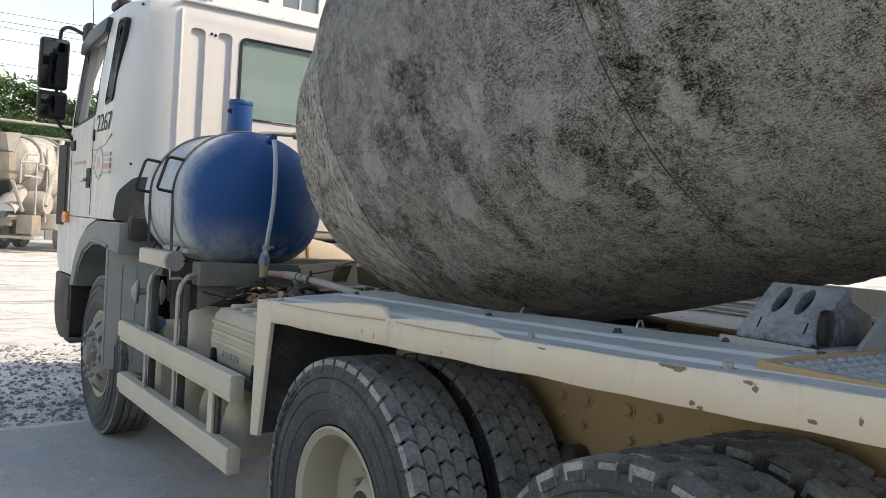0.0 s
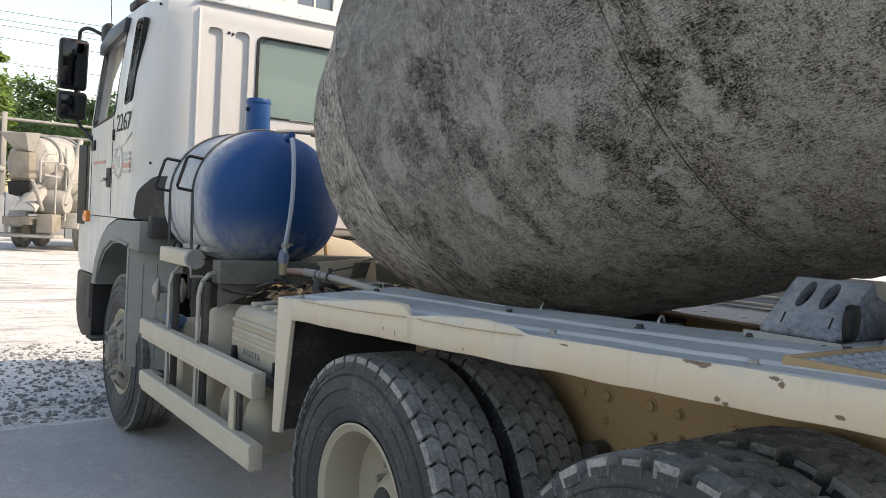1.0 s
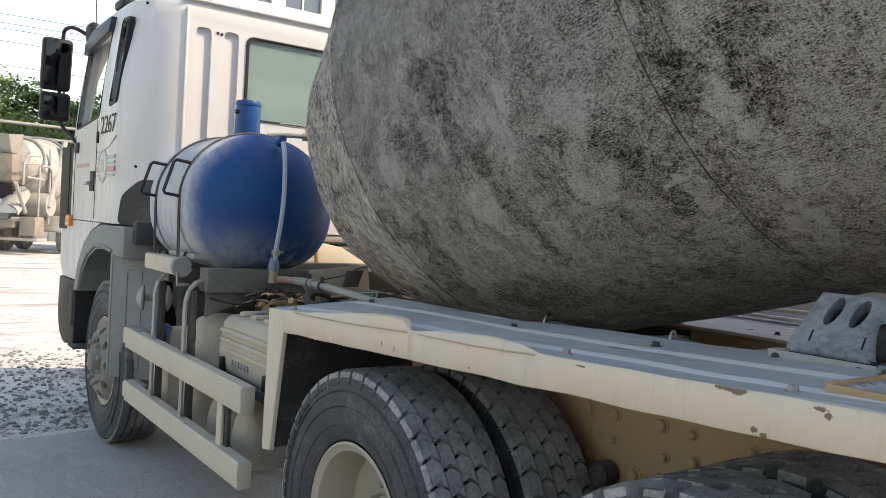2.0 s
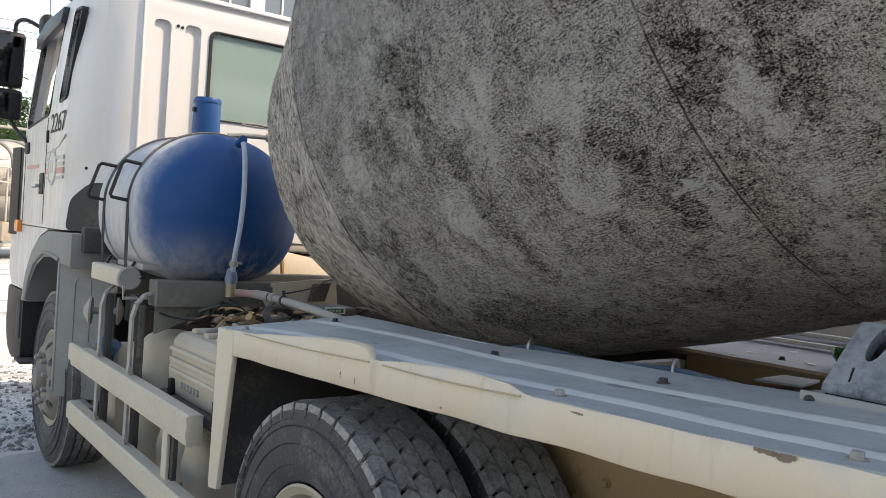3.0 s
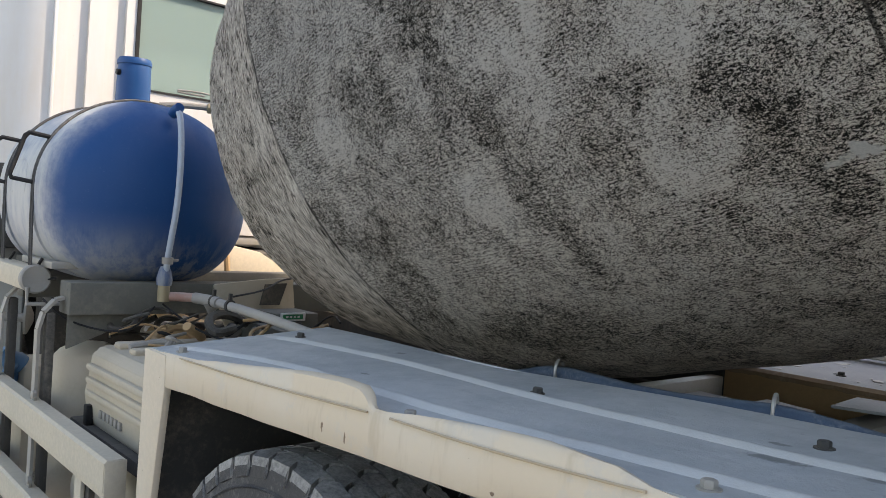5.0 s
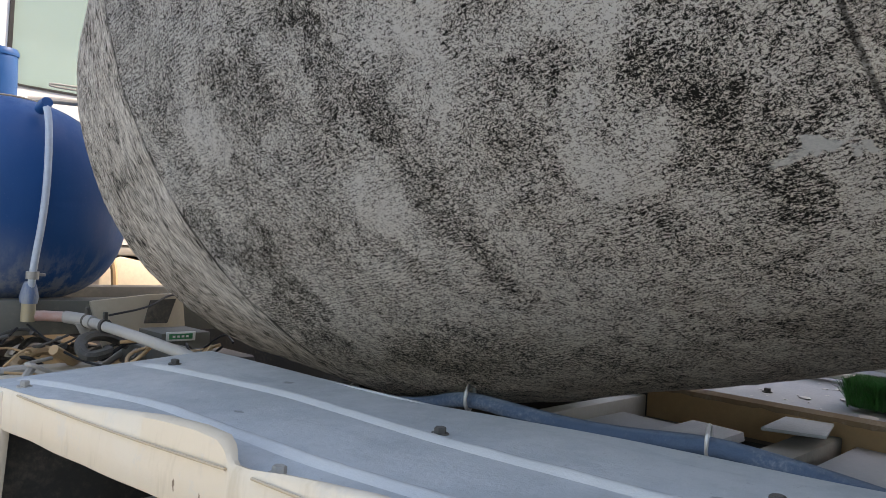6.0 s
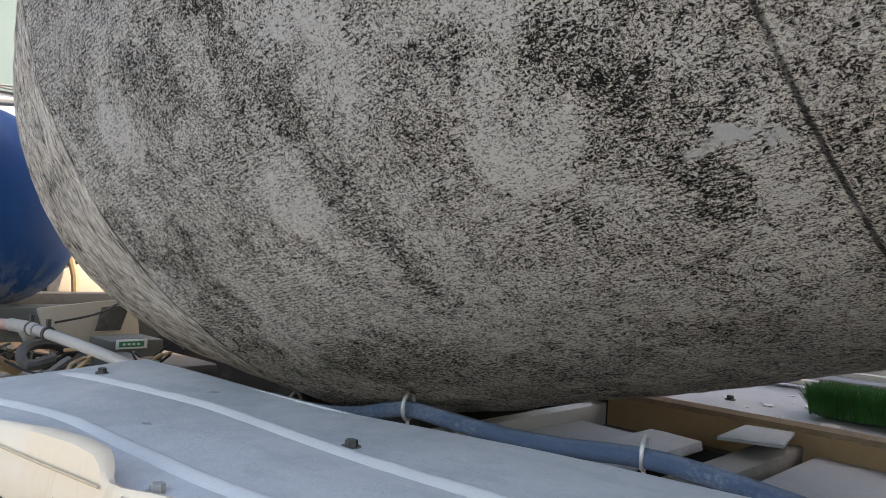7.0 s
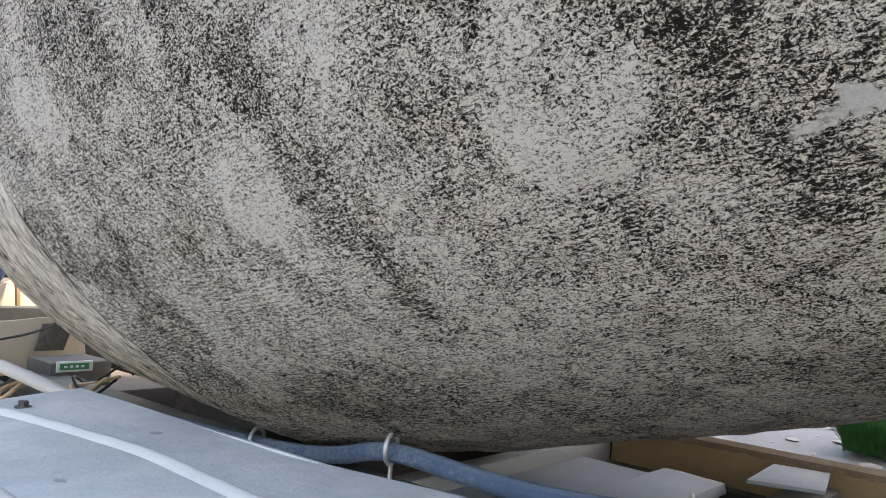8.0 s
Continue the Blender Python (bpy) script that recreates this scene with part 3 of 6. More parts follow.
# wheels
def tyre_mesh(name, steer):
    """A truck tyre about the x axis, its outer side towards -x, 1.06 m across and 0.29 m wide."""
    bm = bmesh.new()
    D = 0.480 if steer is None else 0.504
    prof = [(0.285, -0.105), (0.30, -0.128), (0.335, -0.142), (0.38, -0.148), (0.43, -0.146), (0.47, -0.139), (0.497, -0.131), (D - 0.002, -0.124), (D, -0.06), (D + 0.001, 0.0), (D, 0.06), (D - 0.002, 0.124), (0.497, 0.131), (0.47, 0.139), (0.43, 0.146), (0.38, 0.148), (0.335, 0.142), (0.30, 0.128), (0.285, 0.105)]
    lathe(bm, prof, 96, pose(0, 0, 0, 0, 90, 0), closed=True)
    # rim guard rings on the sidewall
    for r, h in ((0.345, 0.146), (0.405, 0.150), (0.455, 0.146)):
        for s in (-1, 1):
            lathe(bm, [(r, s * (h - 0.004)), (r + 0.004, s * (h + 0.001)), (r + 0.008, s * (h - 0.004))], 96, pose(0, 0, 0, 0, 90, 0), closed=True)
    if steer:
        # five ribs with zigzag grooves
        n = 200
        edges = [-0.124, -0.072, -0.026, 0.026, 0.072, 0.124]
        for a, b in zip(edges, edges[1:]):
            loops = []
            for i in range(n):
                t = 2 * math.pi * i / n
                z = 0.0035 * (1 if (i // 2) % 2 else -1)
                l, r = a + (0.004 + z if a > -0.12 else 0), b - (0.004 - z if b < 0.12 else 0)
                loops.append([bm.verts.new((x, q * math.cos(t), q * math.sin(t))) for q, x in ((0.506, l), (0.528, l + 0.001), (0.530, (l + r) / 2), (0.528, r - 0.001), (0.506, r))])
            for i in range(n):
                p, q = loops[i], loops[(i + 1) % n]
                for k in range(4):
                    bm.faces.new((p[k], p[k + 1], q[k + 1], q[k]))
    else:
        # rows of lugs, each a skewed block; worn tyres close-set, the newer pair open
        if steer is None:
            n, fill, deep = 32, 0.66, 0.480
            rows = [(-0.134, -0.070, 0.0, 0.25), (-0.066, -0.002, 0.45, 0.25), (0.002, 0.066, 0.95, 0.25), (0.070, 0.134, 0.4, 0.25)]
        else:
            n, fill, deep = 40, 0.89, 0.504
            rows = [(-0.133, -0.083, 0.0, 0.1), (-0.077, -0.030, 0.42, 0.1), (-0.024, 0.024, 0.0, 0.1), (0.030, 0.077, 0.58, 0.1), (0.083, 0.133, 0.0, 0.1)]
        for x0, x1, shift, skew in rows:
            for i in range(n):
                c = 2 * math.pi * (i + shift) / n
                h = math.pi / n * fill
                out = abs(x0 + x1) > 0.15
                point = 0.12 if steer is None else 0.42
                far = max(abs(x0), abs(x1))
                pts = []
                for u, v in ((x0, -1), ((x0 + x1) / 2, -1 - point), (x1, -1), (x1, 1), ((x0 + x1) / 2, 1 - point), (x0, 1)):
                    bend = skew * h * (u - (x0 + x1) / 2) / (x1 - x0) * 2
                    pts.append((u, c + v * h + bend))
                lo, hi = [], []
                wear = 0.0025 * ((i * 7 + int(x0 * 900)) % 5) / 5
                for u, t in pts:
                    edge = 0.007 if abs(u) > 0.12 else 0
                    q = 0.53 - edge - wear
                    lo.append(bm.verts.new((u * 1.01, (deep - 0.006) * math.cos(t), (deep - 0.006) * math.sin(t))))
                    m = c + (t - c) * 0.95
                    hi.append(bm.verts.new((u * 0.985, q * math.cos(m), q * math.sin(m))))
                bm.faces.new(hi)
                for k in range(6):
                    j = (k + 1) % 6
                    bm.faces.new((lo[k], lo[j], hi[j], hi[k]))
                if out:
                    # shoulder lug running down the sidewall
                    s = -1 if x0 < 0 else 1
                    vs = [[bm.verts.new((s * x, r * math.cos(c + v * h * 0.8), r * math.sin(c + v * h * 0.8))) for x, r in ((0.131, 0.52), (0.1375, 0.503), (0.1405, 0.48), (0.12, 0.48), (0.12, 0.515))] for v in (-1, 1)]
                    bm.faces.new(vs[0]), bm.faces.new(vs[1])
                    for k in range(5):
                        bm.faces.new((vs[0][k], vs[0][(k + 1) % 5], vs[1][(k + 1) % 5], vs[1][k]))
    me = mesh_of(bm, name, TREAD if not steer else RUBBER, 30)
    me.materials.append(WALL)
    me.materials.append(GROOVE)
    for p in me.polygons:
        # groove floors take the rubber darkened for shade
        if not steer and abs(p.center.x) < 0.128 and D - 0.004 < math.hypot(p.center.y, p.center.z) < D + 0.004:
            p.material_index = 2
        if math.hypot(p.center.y, p.center.z) < 0.497 and abs(p.center.x) > 0.1:
            p.material_index = 1
    return me


def disc_mesh(name, dish, material):
    """Steel wheel disc about x; dish: how deep the middle lies behind (+) or before (-) the rim's outer edge."""
    bm = bmesh.new()
    rim = [(0.292, -0.128), (0.284, -0.133), (0.276, -0.126), (0.262, -0.118), (0.252, -0.09), (0.245, 0.0), (0.245, 0.12), (0.262, 0.13), (0.29, 0.125), (0.29, 0.118), (0.256, 0.11), (0.258, -0.085), (0.27, -0.11)]
    lathe(bm, rim, 64, pose(0, 0, 0, 0, 90, 0), closed=True)
    return mesh_of(bm, name, material, 35)


def wheel(at, tyre, rim, deep, name="wheel"):
    """One wheel: the hub disc with tyre, rim, wheel nuts and hub centre as its parts."""
    bm = bmesh.new()
    if deep:
        prof = [(0.246, 0.02), (0.20, 0.05), (0.16, 0.075), (0.11, 0.075), (0.10, 0.02), (0.075, -0.01), (0.06, -0.02), (0.06, 0.1), (0.16, 0.1), (0.246, 0.035)]
        lathe(bm, prof, 48, pose(0, 0, 0, 0, 90, 0), closed=True)
        cut = None
    else:
        prof = [(0.262, -0.11), (0.245, -0.135), (0.215, -0.165), (0.19, -0.178), (0.16, -0.175), (0.15, -0.168), (0.05, -0.168), (0.05, -0.15), (0.16, -0.155), (0.20, -0.155), (0.248, -0.095)]
        lathe(bm, prof, 64, pose(0, 0, 0, 0, 90, 0), closed=True)
        cut = []
        for i in range(10):
            c = bmesh.new()
            t = 2 * math.pi * i / 10
            lathe(c, [(0.021, -0.3), (0.021, 0.3)], 16, pose(0, 0.212 * math.cos(t), 0.212 * math.sin(t), 0, 90, 0) @ Matrix.Diagonal((1.25, 1, 1, 1)))
            cut.append(c)
    if cut:
        bm = carve(bm, cut)
    w = part(name, bm, DISC if deep else HUB, truck, smooth=35)
    w.location = at
    for nm, me in (("tyre", tyre), ("rim", rim)):
        o = new(nm, me)
        o.parent = w
    x = 0.06 if deep else -0.172
    for i in range(10):
        t = 2 * math.pi * (i + 0.5) / 10
        b = bmesh.new()
        lathe(b, [(0.019, 0), (0.019, 0.004), (0.015, 0.006), (0.015, 0.03), (0.01, 0.036)], 6, pose(x, 0.142 * math.cos(t), 0.142 * math.sin(t), 0, -90, 0))
        part("wheel_nut", b, STEEL, w)
    b = bmesh.new()
    # deep wheels: a dark plug stands for the shaded hole round the shaft
    if deep:
        lathe(b, [(0.058, 0), (0.058, 0.04), (0.05, 0.05), (0.012, 0.05), (0.012, 0.11), (0.006, 0.115)], 24, pose(0.02, 0, 0, 0, -90, 0))
    else:
        lathe(b, [(0.085, 0), (0.083, 0.02), (0.06, 0.05), (0.03, 0.058)], 32, pose(-0.168, 0, 0, 0, -90, 0))
    part("hub_centre", b, DARK if deep else HUB, w)
    return w


DISC = dusty("cream_wheel_paint", (0.40, 0.35, 0.26), 0.6, (0.42, 0.38, 0.31), 0.5, spots=(0.15, 0.09, 0.05))
DRIVE, OPEN, STEER = tyre_mesh("drive_tyre", False), tyre_mesh("open_tyre", None), tyre_mesh("steer_tyre", True)
RIM = disc_mesh("rim", 0, DISC)
HUB = dusty("rusty_hub_paint", (0.20, 0.175, 0.145), 0.65, (0.34, 0.315, 0.275), 0.5)
wheel((-1.055, 2.746, 0.53), STEER, RIM, False)
wheel((1.055, 2.746, 0.53), STEER, RIM, False)
for y in (-0.57, -1.87):
    wheel((-1.055, y, 0.53), DRIVE if y > -1 else OPEN, RIM, True)
    wheel((-0.715, y, 0.53), DRIVE if y > -1 else OPEN, RIM, True)
    wheel((1.055, y, 0.53), DRIVE, RIM, True)
    wheel((0.715, y, 0.53), DRIVE, RIM, True)


# ---- cab ----
def cab_plan(z, inset=0.0):
    """The cab's outline from above at a height, as points (x, y)."""
    w = 1.24 - 0.06 * max(0, (z - 2.15) / 0.72) ** 1.6 - inset
    f = 4.02 - 0.30 * max(0, (z - 1.95) / 0.9) ** 1.2 - inset
    b = 2.15 + inset
    left = [(-0.93 + inset * 0.4, b), (-0.985, b + 0.012), (-1.10, b + 0.10), (-w + 0.045, b + 0.235), (-w + 0.008, b + 0.31), (-w, b + 0.40), (-w, f - 0.32), (-w + 0.03, f - 0.20), (-w + 0.10, f - 0.09), (-w + 0.22, f - 0.03), (-w + 0.42, f)]
    return left + [(-x, y) for x, y in reversed(left)]


def loft(levels, inset=0.0, round_top=0.0):
    bm = bmesh.new()
    rings = []
    for z in levels:
        rings.append([bm.verts.new((x, y, z)) for x, y in cab_plan(z, inset)])
    if round_top:
        for d, s in ((0.035, 0.012), (0.06, 0.045), (0.072, 0.11)):
            z = levels[-1]
            rings.append([bm.verts.new((x - math.copysign(min(s, abs(x)), x), y + (s if y < 3 else -s), z + d)) for x, y in cab_plan(z, inset)])
    for a, b in zip(rings, rings[1:]):
        for i in range(len(a)):
            j = (i + 1) % len(a)
            bm.faces.new((a[i], a[j], b[j], b[i]))
    bm.faces.new(rings[0]), bm.faces.new(rings[-1])
    return bm


def rounded(pts, r, n=4):
    """A polygon with its corners rounded."""
    out = []
    for i, p in enumerate(pts):
        p, a, b = Vector(p), Vector(pts[i - 1]), Vector(pts[(i + 1) % len(pts)])
        u, v = (a - p).normalized(), (b - p).normalized()
        s, e = p + u * r, p + v * r
        for k in range(n + 1):
            t = k / n
            out.append(tuple(s * (1 - t) ** 2 + p * 2 * t * (1 - t) + e * t * t))
    return out


def ring_frame(bm, poly, grow, axis, lo, hi):
    """A thin frame round a polygon."""
    c = sum((Vector(p) for p in poly), Vector((0, 0))) / len(poly)
    outer = [tuple(Vector(p) + (Vector(p) - c).normalized() * grow) for p in poly]
    def put(a, b, k):
        return {"x": (k, a, b), "y": (a, k, b)}[axis]
    q = [[bm.verts.new(put(a, b, k)) for a, b in pl] for pl, k in ((poly, lo), (outer, lo), (outer, hi), (poly, hi))]
    for a, b in zip(q, q[1:] + q[:1]):
        for i in range(len(poly)):
            j = (i + 1) % len(poly)
            bm.faces.new((a[i], a[j], b[j], b[i]))
    return bm


def lean(bm):
    """Lets what was built on an upright side follow the cab's inward lean."""
    for v in bm.verts:
        v.co.x -= math.copysign(1.24 + cab_plan(v.co.z)[5][0], v.co.x)
    return bm


DOOR_WINDOW = rounded([(3.60, 2.10), (2.93, 2.15), (2.81, 2.72), (3.44, 2.70)], 0.05)
STRIP_WINDOW = rounded([(2.66, 2.20), (2.49, 2.22), (2.40, 2.71), (2.57, 2.72)], 0.03)
REAR_WINDOW = rounded([(-0.53, 2.16), (0.53, 2.16), (0.53, 2.672), (-0.53, 2.672)], 0.05)


def build_cab():
    bm = loft([1.44, 1.47, 1.7, 2.0, 2.15, 2.4, 2.6, 2.74, 2.80], 0, 1)
    inner = loft([1.55, 2.0, 2.15, 2.4, 2.6, 2.76], 0.07)
    cut = [inner]
    for poly in (DOOR_WINDOW, STRIP_WINDOW):
        for s in (-1, 1):
            cut.append(prism(bmesh.new(), poly, "x", s * 1.5, s * 1.0))
    cut.append(prism(bmesh.new(), REAR_WINDOW, "y", 1.9, 2.4))
    cut.append(prism(bmesh.new(), rounded([(-1.14, 2.0), (1.14, 2.0), (1.09, 2.70), (-1.09, 2.70)], 0.06), "y", 3.62, 4.4))
    for x0, x1, z1 in ((-0.872, -0.775, 2.685), (-0.695, -0.598, 2.685), (0.598, 0.695, 2.685), (0.775, 0.872, 2.685)):
        cut.append(prism(bmesh.new(), rounded([(x0, 1.6), (x1, 1.6), (x1, z1), (x0, z1)], 0.035), "y", 1.9, 2.178))
    bm = carve(bm, cut)
    cab = part("cab", bm, WHITE, truck, "white cab shell with dusty lower panels", smooth=28)

    # panes, rubber seals
    for s in (-1, 1):
        for poly, nm in ((DOOR_WINDOW, "door_window"), (STRIP_WINDOW, "quarter_window")):
            b = prism(bmesh.new(), poly, "x", s * 1.226, s * 1.22)
            if nm == "door_window" and s < 0:
                b.free()
            else:
                p = part(nm, lean(b), GLASS, cab, smooth=None)
                p.visible_shadow = False
            b = bmesh.new()
            ring_frame(b, poly, 0.018, "x", s * 1.212, s * 1.245)
            part("window_seal", lean(b), BLACK, cab)
    b = prism(bmesh.new(), REAR_WINDOW, "y", 2.166, 2.172)
    p = part("rear_window", b, REARGLASS, cab, "rear window with the sky's grey-green reflection put into its tint")
    p.visible_shadow = False
    b = bmesh.new()
    ring_frame(b, REAR_WINDOW, 0.02, "y", 2.142, 2.19)
    part("rear_window_seal", b, BLACK, cab)
    # wind visor over the door window
    b = bmesh.new()
    prism(b, [(3.50, 2.70), (3.46, 2.62), (2.85, 2.685), (2.79, 2.69), (2.77, 2.785), (3.30, 2.775)], "x", -1.275, -1.235, 0.004)
    part("wind_visor", lean(b), VISOR, cab, "dark smoked wind visor")
    # roof gutter and roof beads
    b = bmesh.new()
    box(b, -0.95, 0.95, 2.128, 2.16, 2.835, 2.85, 0.004)
    part("roof_gutter", b, WHITE, cab)
    for i in range(9):
        b = bmesh.new()
        x = -0.72 + 0.18 * i
        box(b, x - 0.035, x + 0.035, 2.24, 3.4, 2.865, 2.892, 0.012)
        part("roof_bead", b, WHITE, cab)
    for s in (-1, 1):
        b = bmesh.new()
        box(b, s * 0.93 - 0.008, s * 0.93 + 0.008, 2.132, 2.16, 1.55, 2.79, 0.005)
        part("corner_lip", b, WHITE, cab)
    # seams of the door
    for poly in ([(2.955, 1.46), (2.965, 1.46), (2.962, 2.12), (2.952, 2.12)], [(3.62, 1.46), (3.628, 1.46), (3.63, 2.05), (3.622, 2.05)]):
        b = prism(bmesh.new(), poly, "x", -1.2425, -1.236)
        part("door_gap", b, BLACK, cab)
    b = bmesh.new()
    box(b, -1.252, -1.238, 2.905, 2.94, 1.965, 2.04, 0.004)
    part("hinge_cover", b, BLACK, cab)
    b = bmesh.new()
    box(b, -1.247, -1.236, 2.985, 3.10, 1.645, 1.78, 0.01)
    h = part("door_handle", b, BLACK, cab, "black recessed door handle")
    b = bmesh.new()
    tube(b, [(-1.25, 3.09, 1.70), (-1.275, 3.07, 1.70), (-1.275, 3.17, 1.695), (-1.25, 3.2, 1.695)], 0.011, 8, 1)
    part("handle_grip", b, WHITE, cab)
    # number on the door pillar
    cu = bpy.data.curves.new("fleet_number", "FONT")
    cu.body, cu.size, cu.extrude = "2267", 0.165, 0.0008
    cu.space_character = 0.92
    ob = new("number_source", cu)
    bpy.context.view_layer.update()
    me = bpy.data.meshes.new_from_object(ob.evaluated_get(bpy.context.evaluated_depsgraph_get()))
    bpy.data.objects.remove(ob)
    me.materials.clear()
    me.materials.append(BLACK)
    num = new("fleet_number", me)
    num.parent = cab
    num.matrix_local = Matrix.Translation((-1.2425, 2.865, 2.02)) @ Matrix(((0, 0, -1, 0), (-1, 0, 0, 0), (0, 1, 0, 0), (0, 0, 0, 1))) @ Matrix.Diagonal((1.25, 1, 1, 1))
    # pale decal: stripes, roundel and a mountain line
    for z, h, mt in ((1.862, 0.022, DECAL), (1.825, 0.018, DECAL), (1.785, 0.034, REDDECAL), (1.745, 0.016, DECAL)):
        b = bmesh.new()
        box(b, -1.2432, -1.2395, 2.47, 2.93, z - h / 2, z + h / 2, 0)
        part("stripe", b, mt, cab)
    b = bmesh.new()
    lathe(b, [(0.112, -0.0012), (0.112, 0.0012), (0.098, 0.0012), (0.098, -0.0012)], 40, pose(-1.2432, 2.76, 1.81, 0, 90, 0), closed=True)
    part("roundel", b, DECAL, cab)
    b = bmesh.new()
    lathe(b, [(0.088, -0.001), (0.088, 0.001)], 40, pose(-1.2432, 2.76, 1.81, 0, 90, 0))
    part("roundel_field", b, WHITE, cab)
    for dy in (-0.03, 0.03):
        b = bmesh.new()
        box(b, -1.2455, -1.2435, 2.755 + dy, 2.775 + dy, 1.77, 1.85, 0)
        part("roundel_bar", b, DECAL, cab)
    b = bmesh.new()
    tube(b, [(-1.2405, 2.93, 1.90), (-1.2405, 2.74, 1.91), (-1.2405, 2.60, 1.93), (-1.2405, 2.46, 1.99)], 0.004, 6)
    part("pinstripe", b, DECAL, cab)
    b = bmesh.new()
    box(b, -1.2425, -1.239, 3.16, 3.55, 1.815, 1.838, 0)
    part("door_lettering", b, REDDECAL, cab)
    # screws in the corner panel and rear face
    for p, rz in (((-1.13, 2.30, 2.80), -40), ((-1.06, 2.235, 2.79), -40), ((-0.738, 2.148, 2.665), 0), ((-0.712, 2.148, 2.66), 0), ((-1.05, 2.22, 1.86), -40), ((-1.15, 2.32, 1.80), -40)):
        b = bmesh.new()
        lathe(b, [(0.009, -0.004), (0.009, 0.004), (0.005, 0.006)], 10, pose(*p, 90, 0, rz))
        part("screw", b, BLACK, cab)
    # seats' dark bulk inside
    for x in (-0.62, 0.62):
        b = bmesh.new()
        box(b, x - 0.25, x + 0.25, 2.42, 2.56, 1.7, 2.42, 0.06)
        box(b, x - 0.25, x + 0.25, 2.5, 2.98, 1.56, 1.75, 0.06)
        part("seat", b, BLACK, cab)
    b = bmesh.new()
    box(b, -1.08, 1.08, 3.45, 3.9, 1.6, 1.95, 0.06)
    part("dashboard", b, BLACK, cab)
    # dark corner cover low on the rear corner
    b = bmesh.new()
    pts = rounded([(0.0, 1.44), (0.28, 1.44), (0.28, 1.72), (0.13, 1.72), (0.02, 1.62)], 0.04, 3)
    a = [(-1.205 + u * 0.75, 2.405 - u * 0.80, z) for u, z in pts]
    vs = [bm_v for bm_v in (b.verts.new(p) for p in a)]
    ws = [b.verts.new((x + 0.05, y + 0.05, z)) for x, y, z in a]
    b.faces.new(vs), b.faces.new(ws)
    for i in range(len(vs)):
        j = (i + 1) % len(vs)
        b.faces.new((vs[i], vs[j], ws[j], ws[i]))
    bmesh.ops.translate(b, vec=(-0.03, -0.035, 0), verts=b.verts)
    part("corner_cover", b, DARK, cab)
    # floor sill under the cab's back
    b = bmesh.new()
    box(b, -1.12, 1.12, 2.16, 2.6, 1.385, 1.438, 0.01)
    part("rear_sill", b, STEEL, cab)
    return cab


VISOR = plain("smoked_visor", (0.012, 0.018, 0.035), 0.45)
DECAL = plain("grey_decal", (0.42, 0.42, 0.42), 0.5)
REDDECAL = plain("faded_red_decal", (0.50, 0.24, 0.22), 0.5)
ORANGE = plain("amber_lens", (0.75, 0.22, 0.03), 0.25)
cab = build_cab()


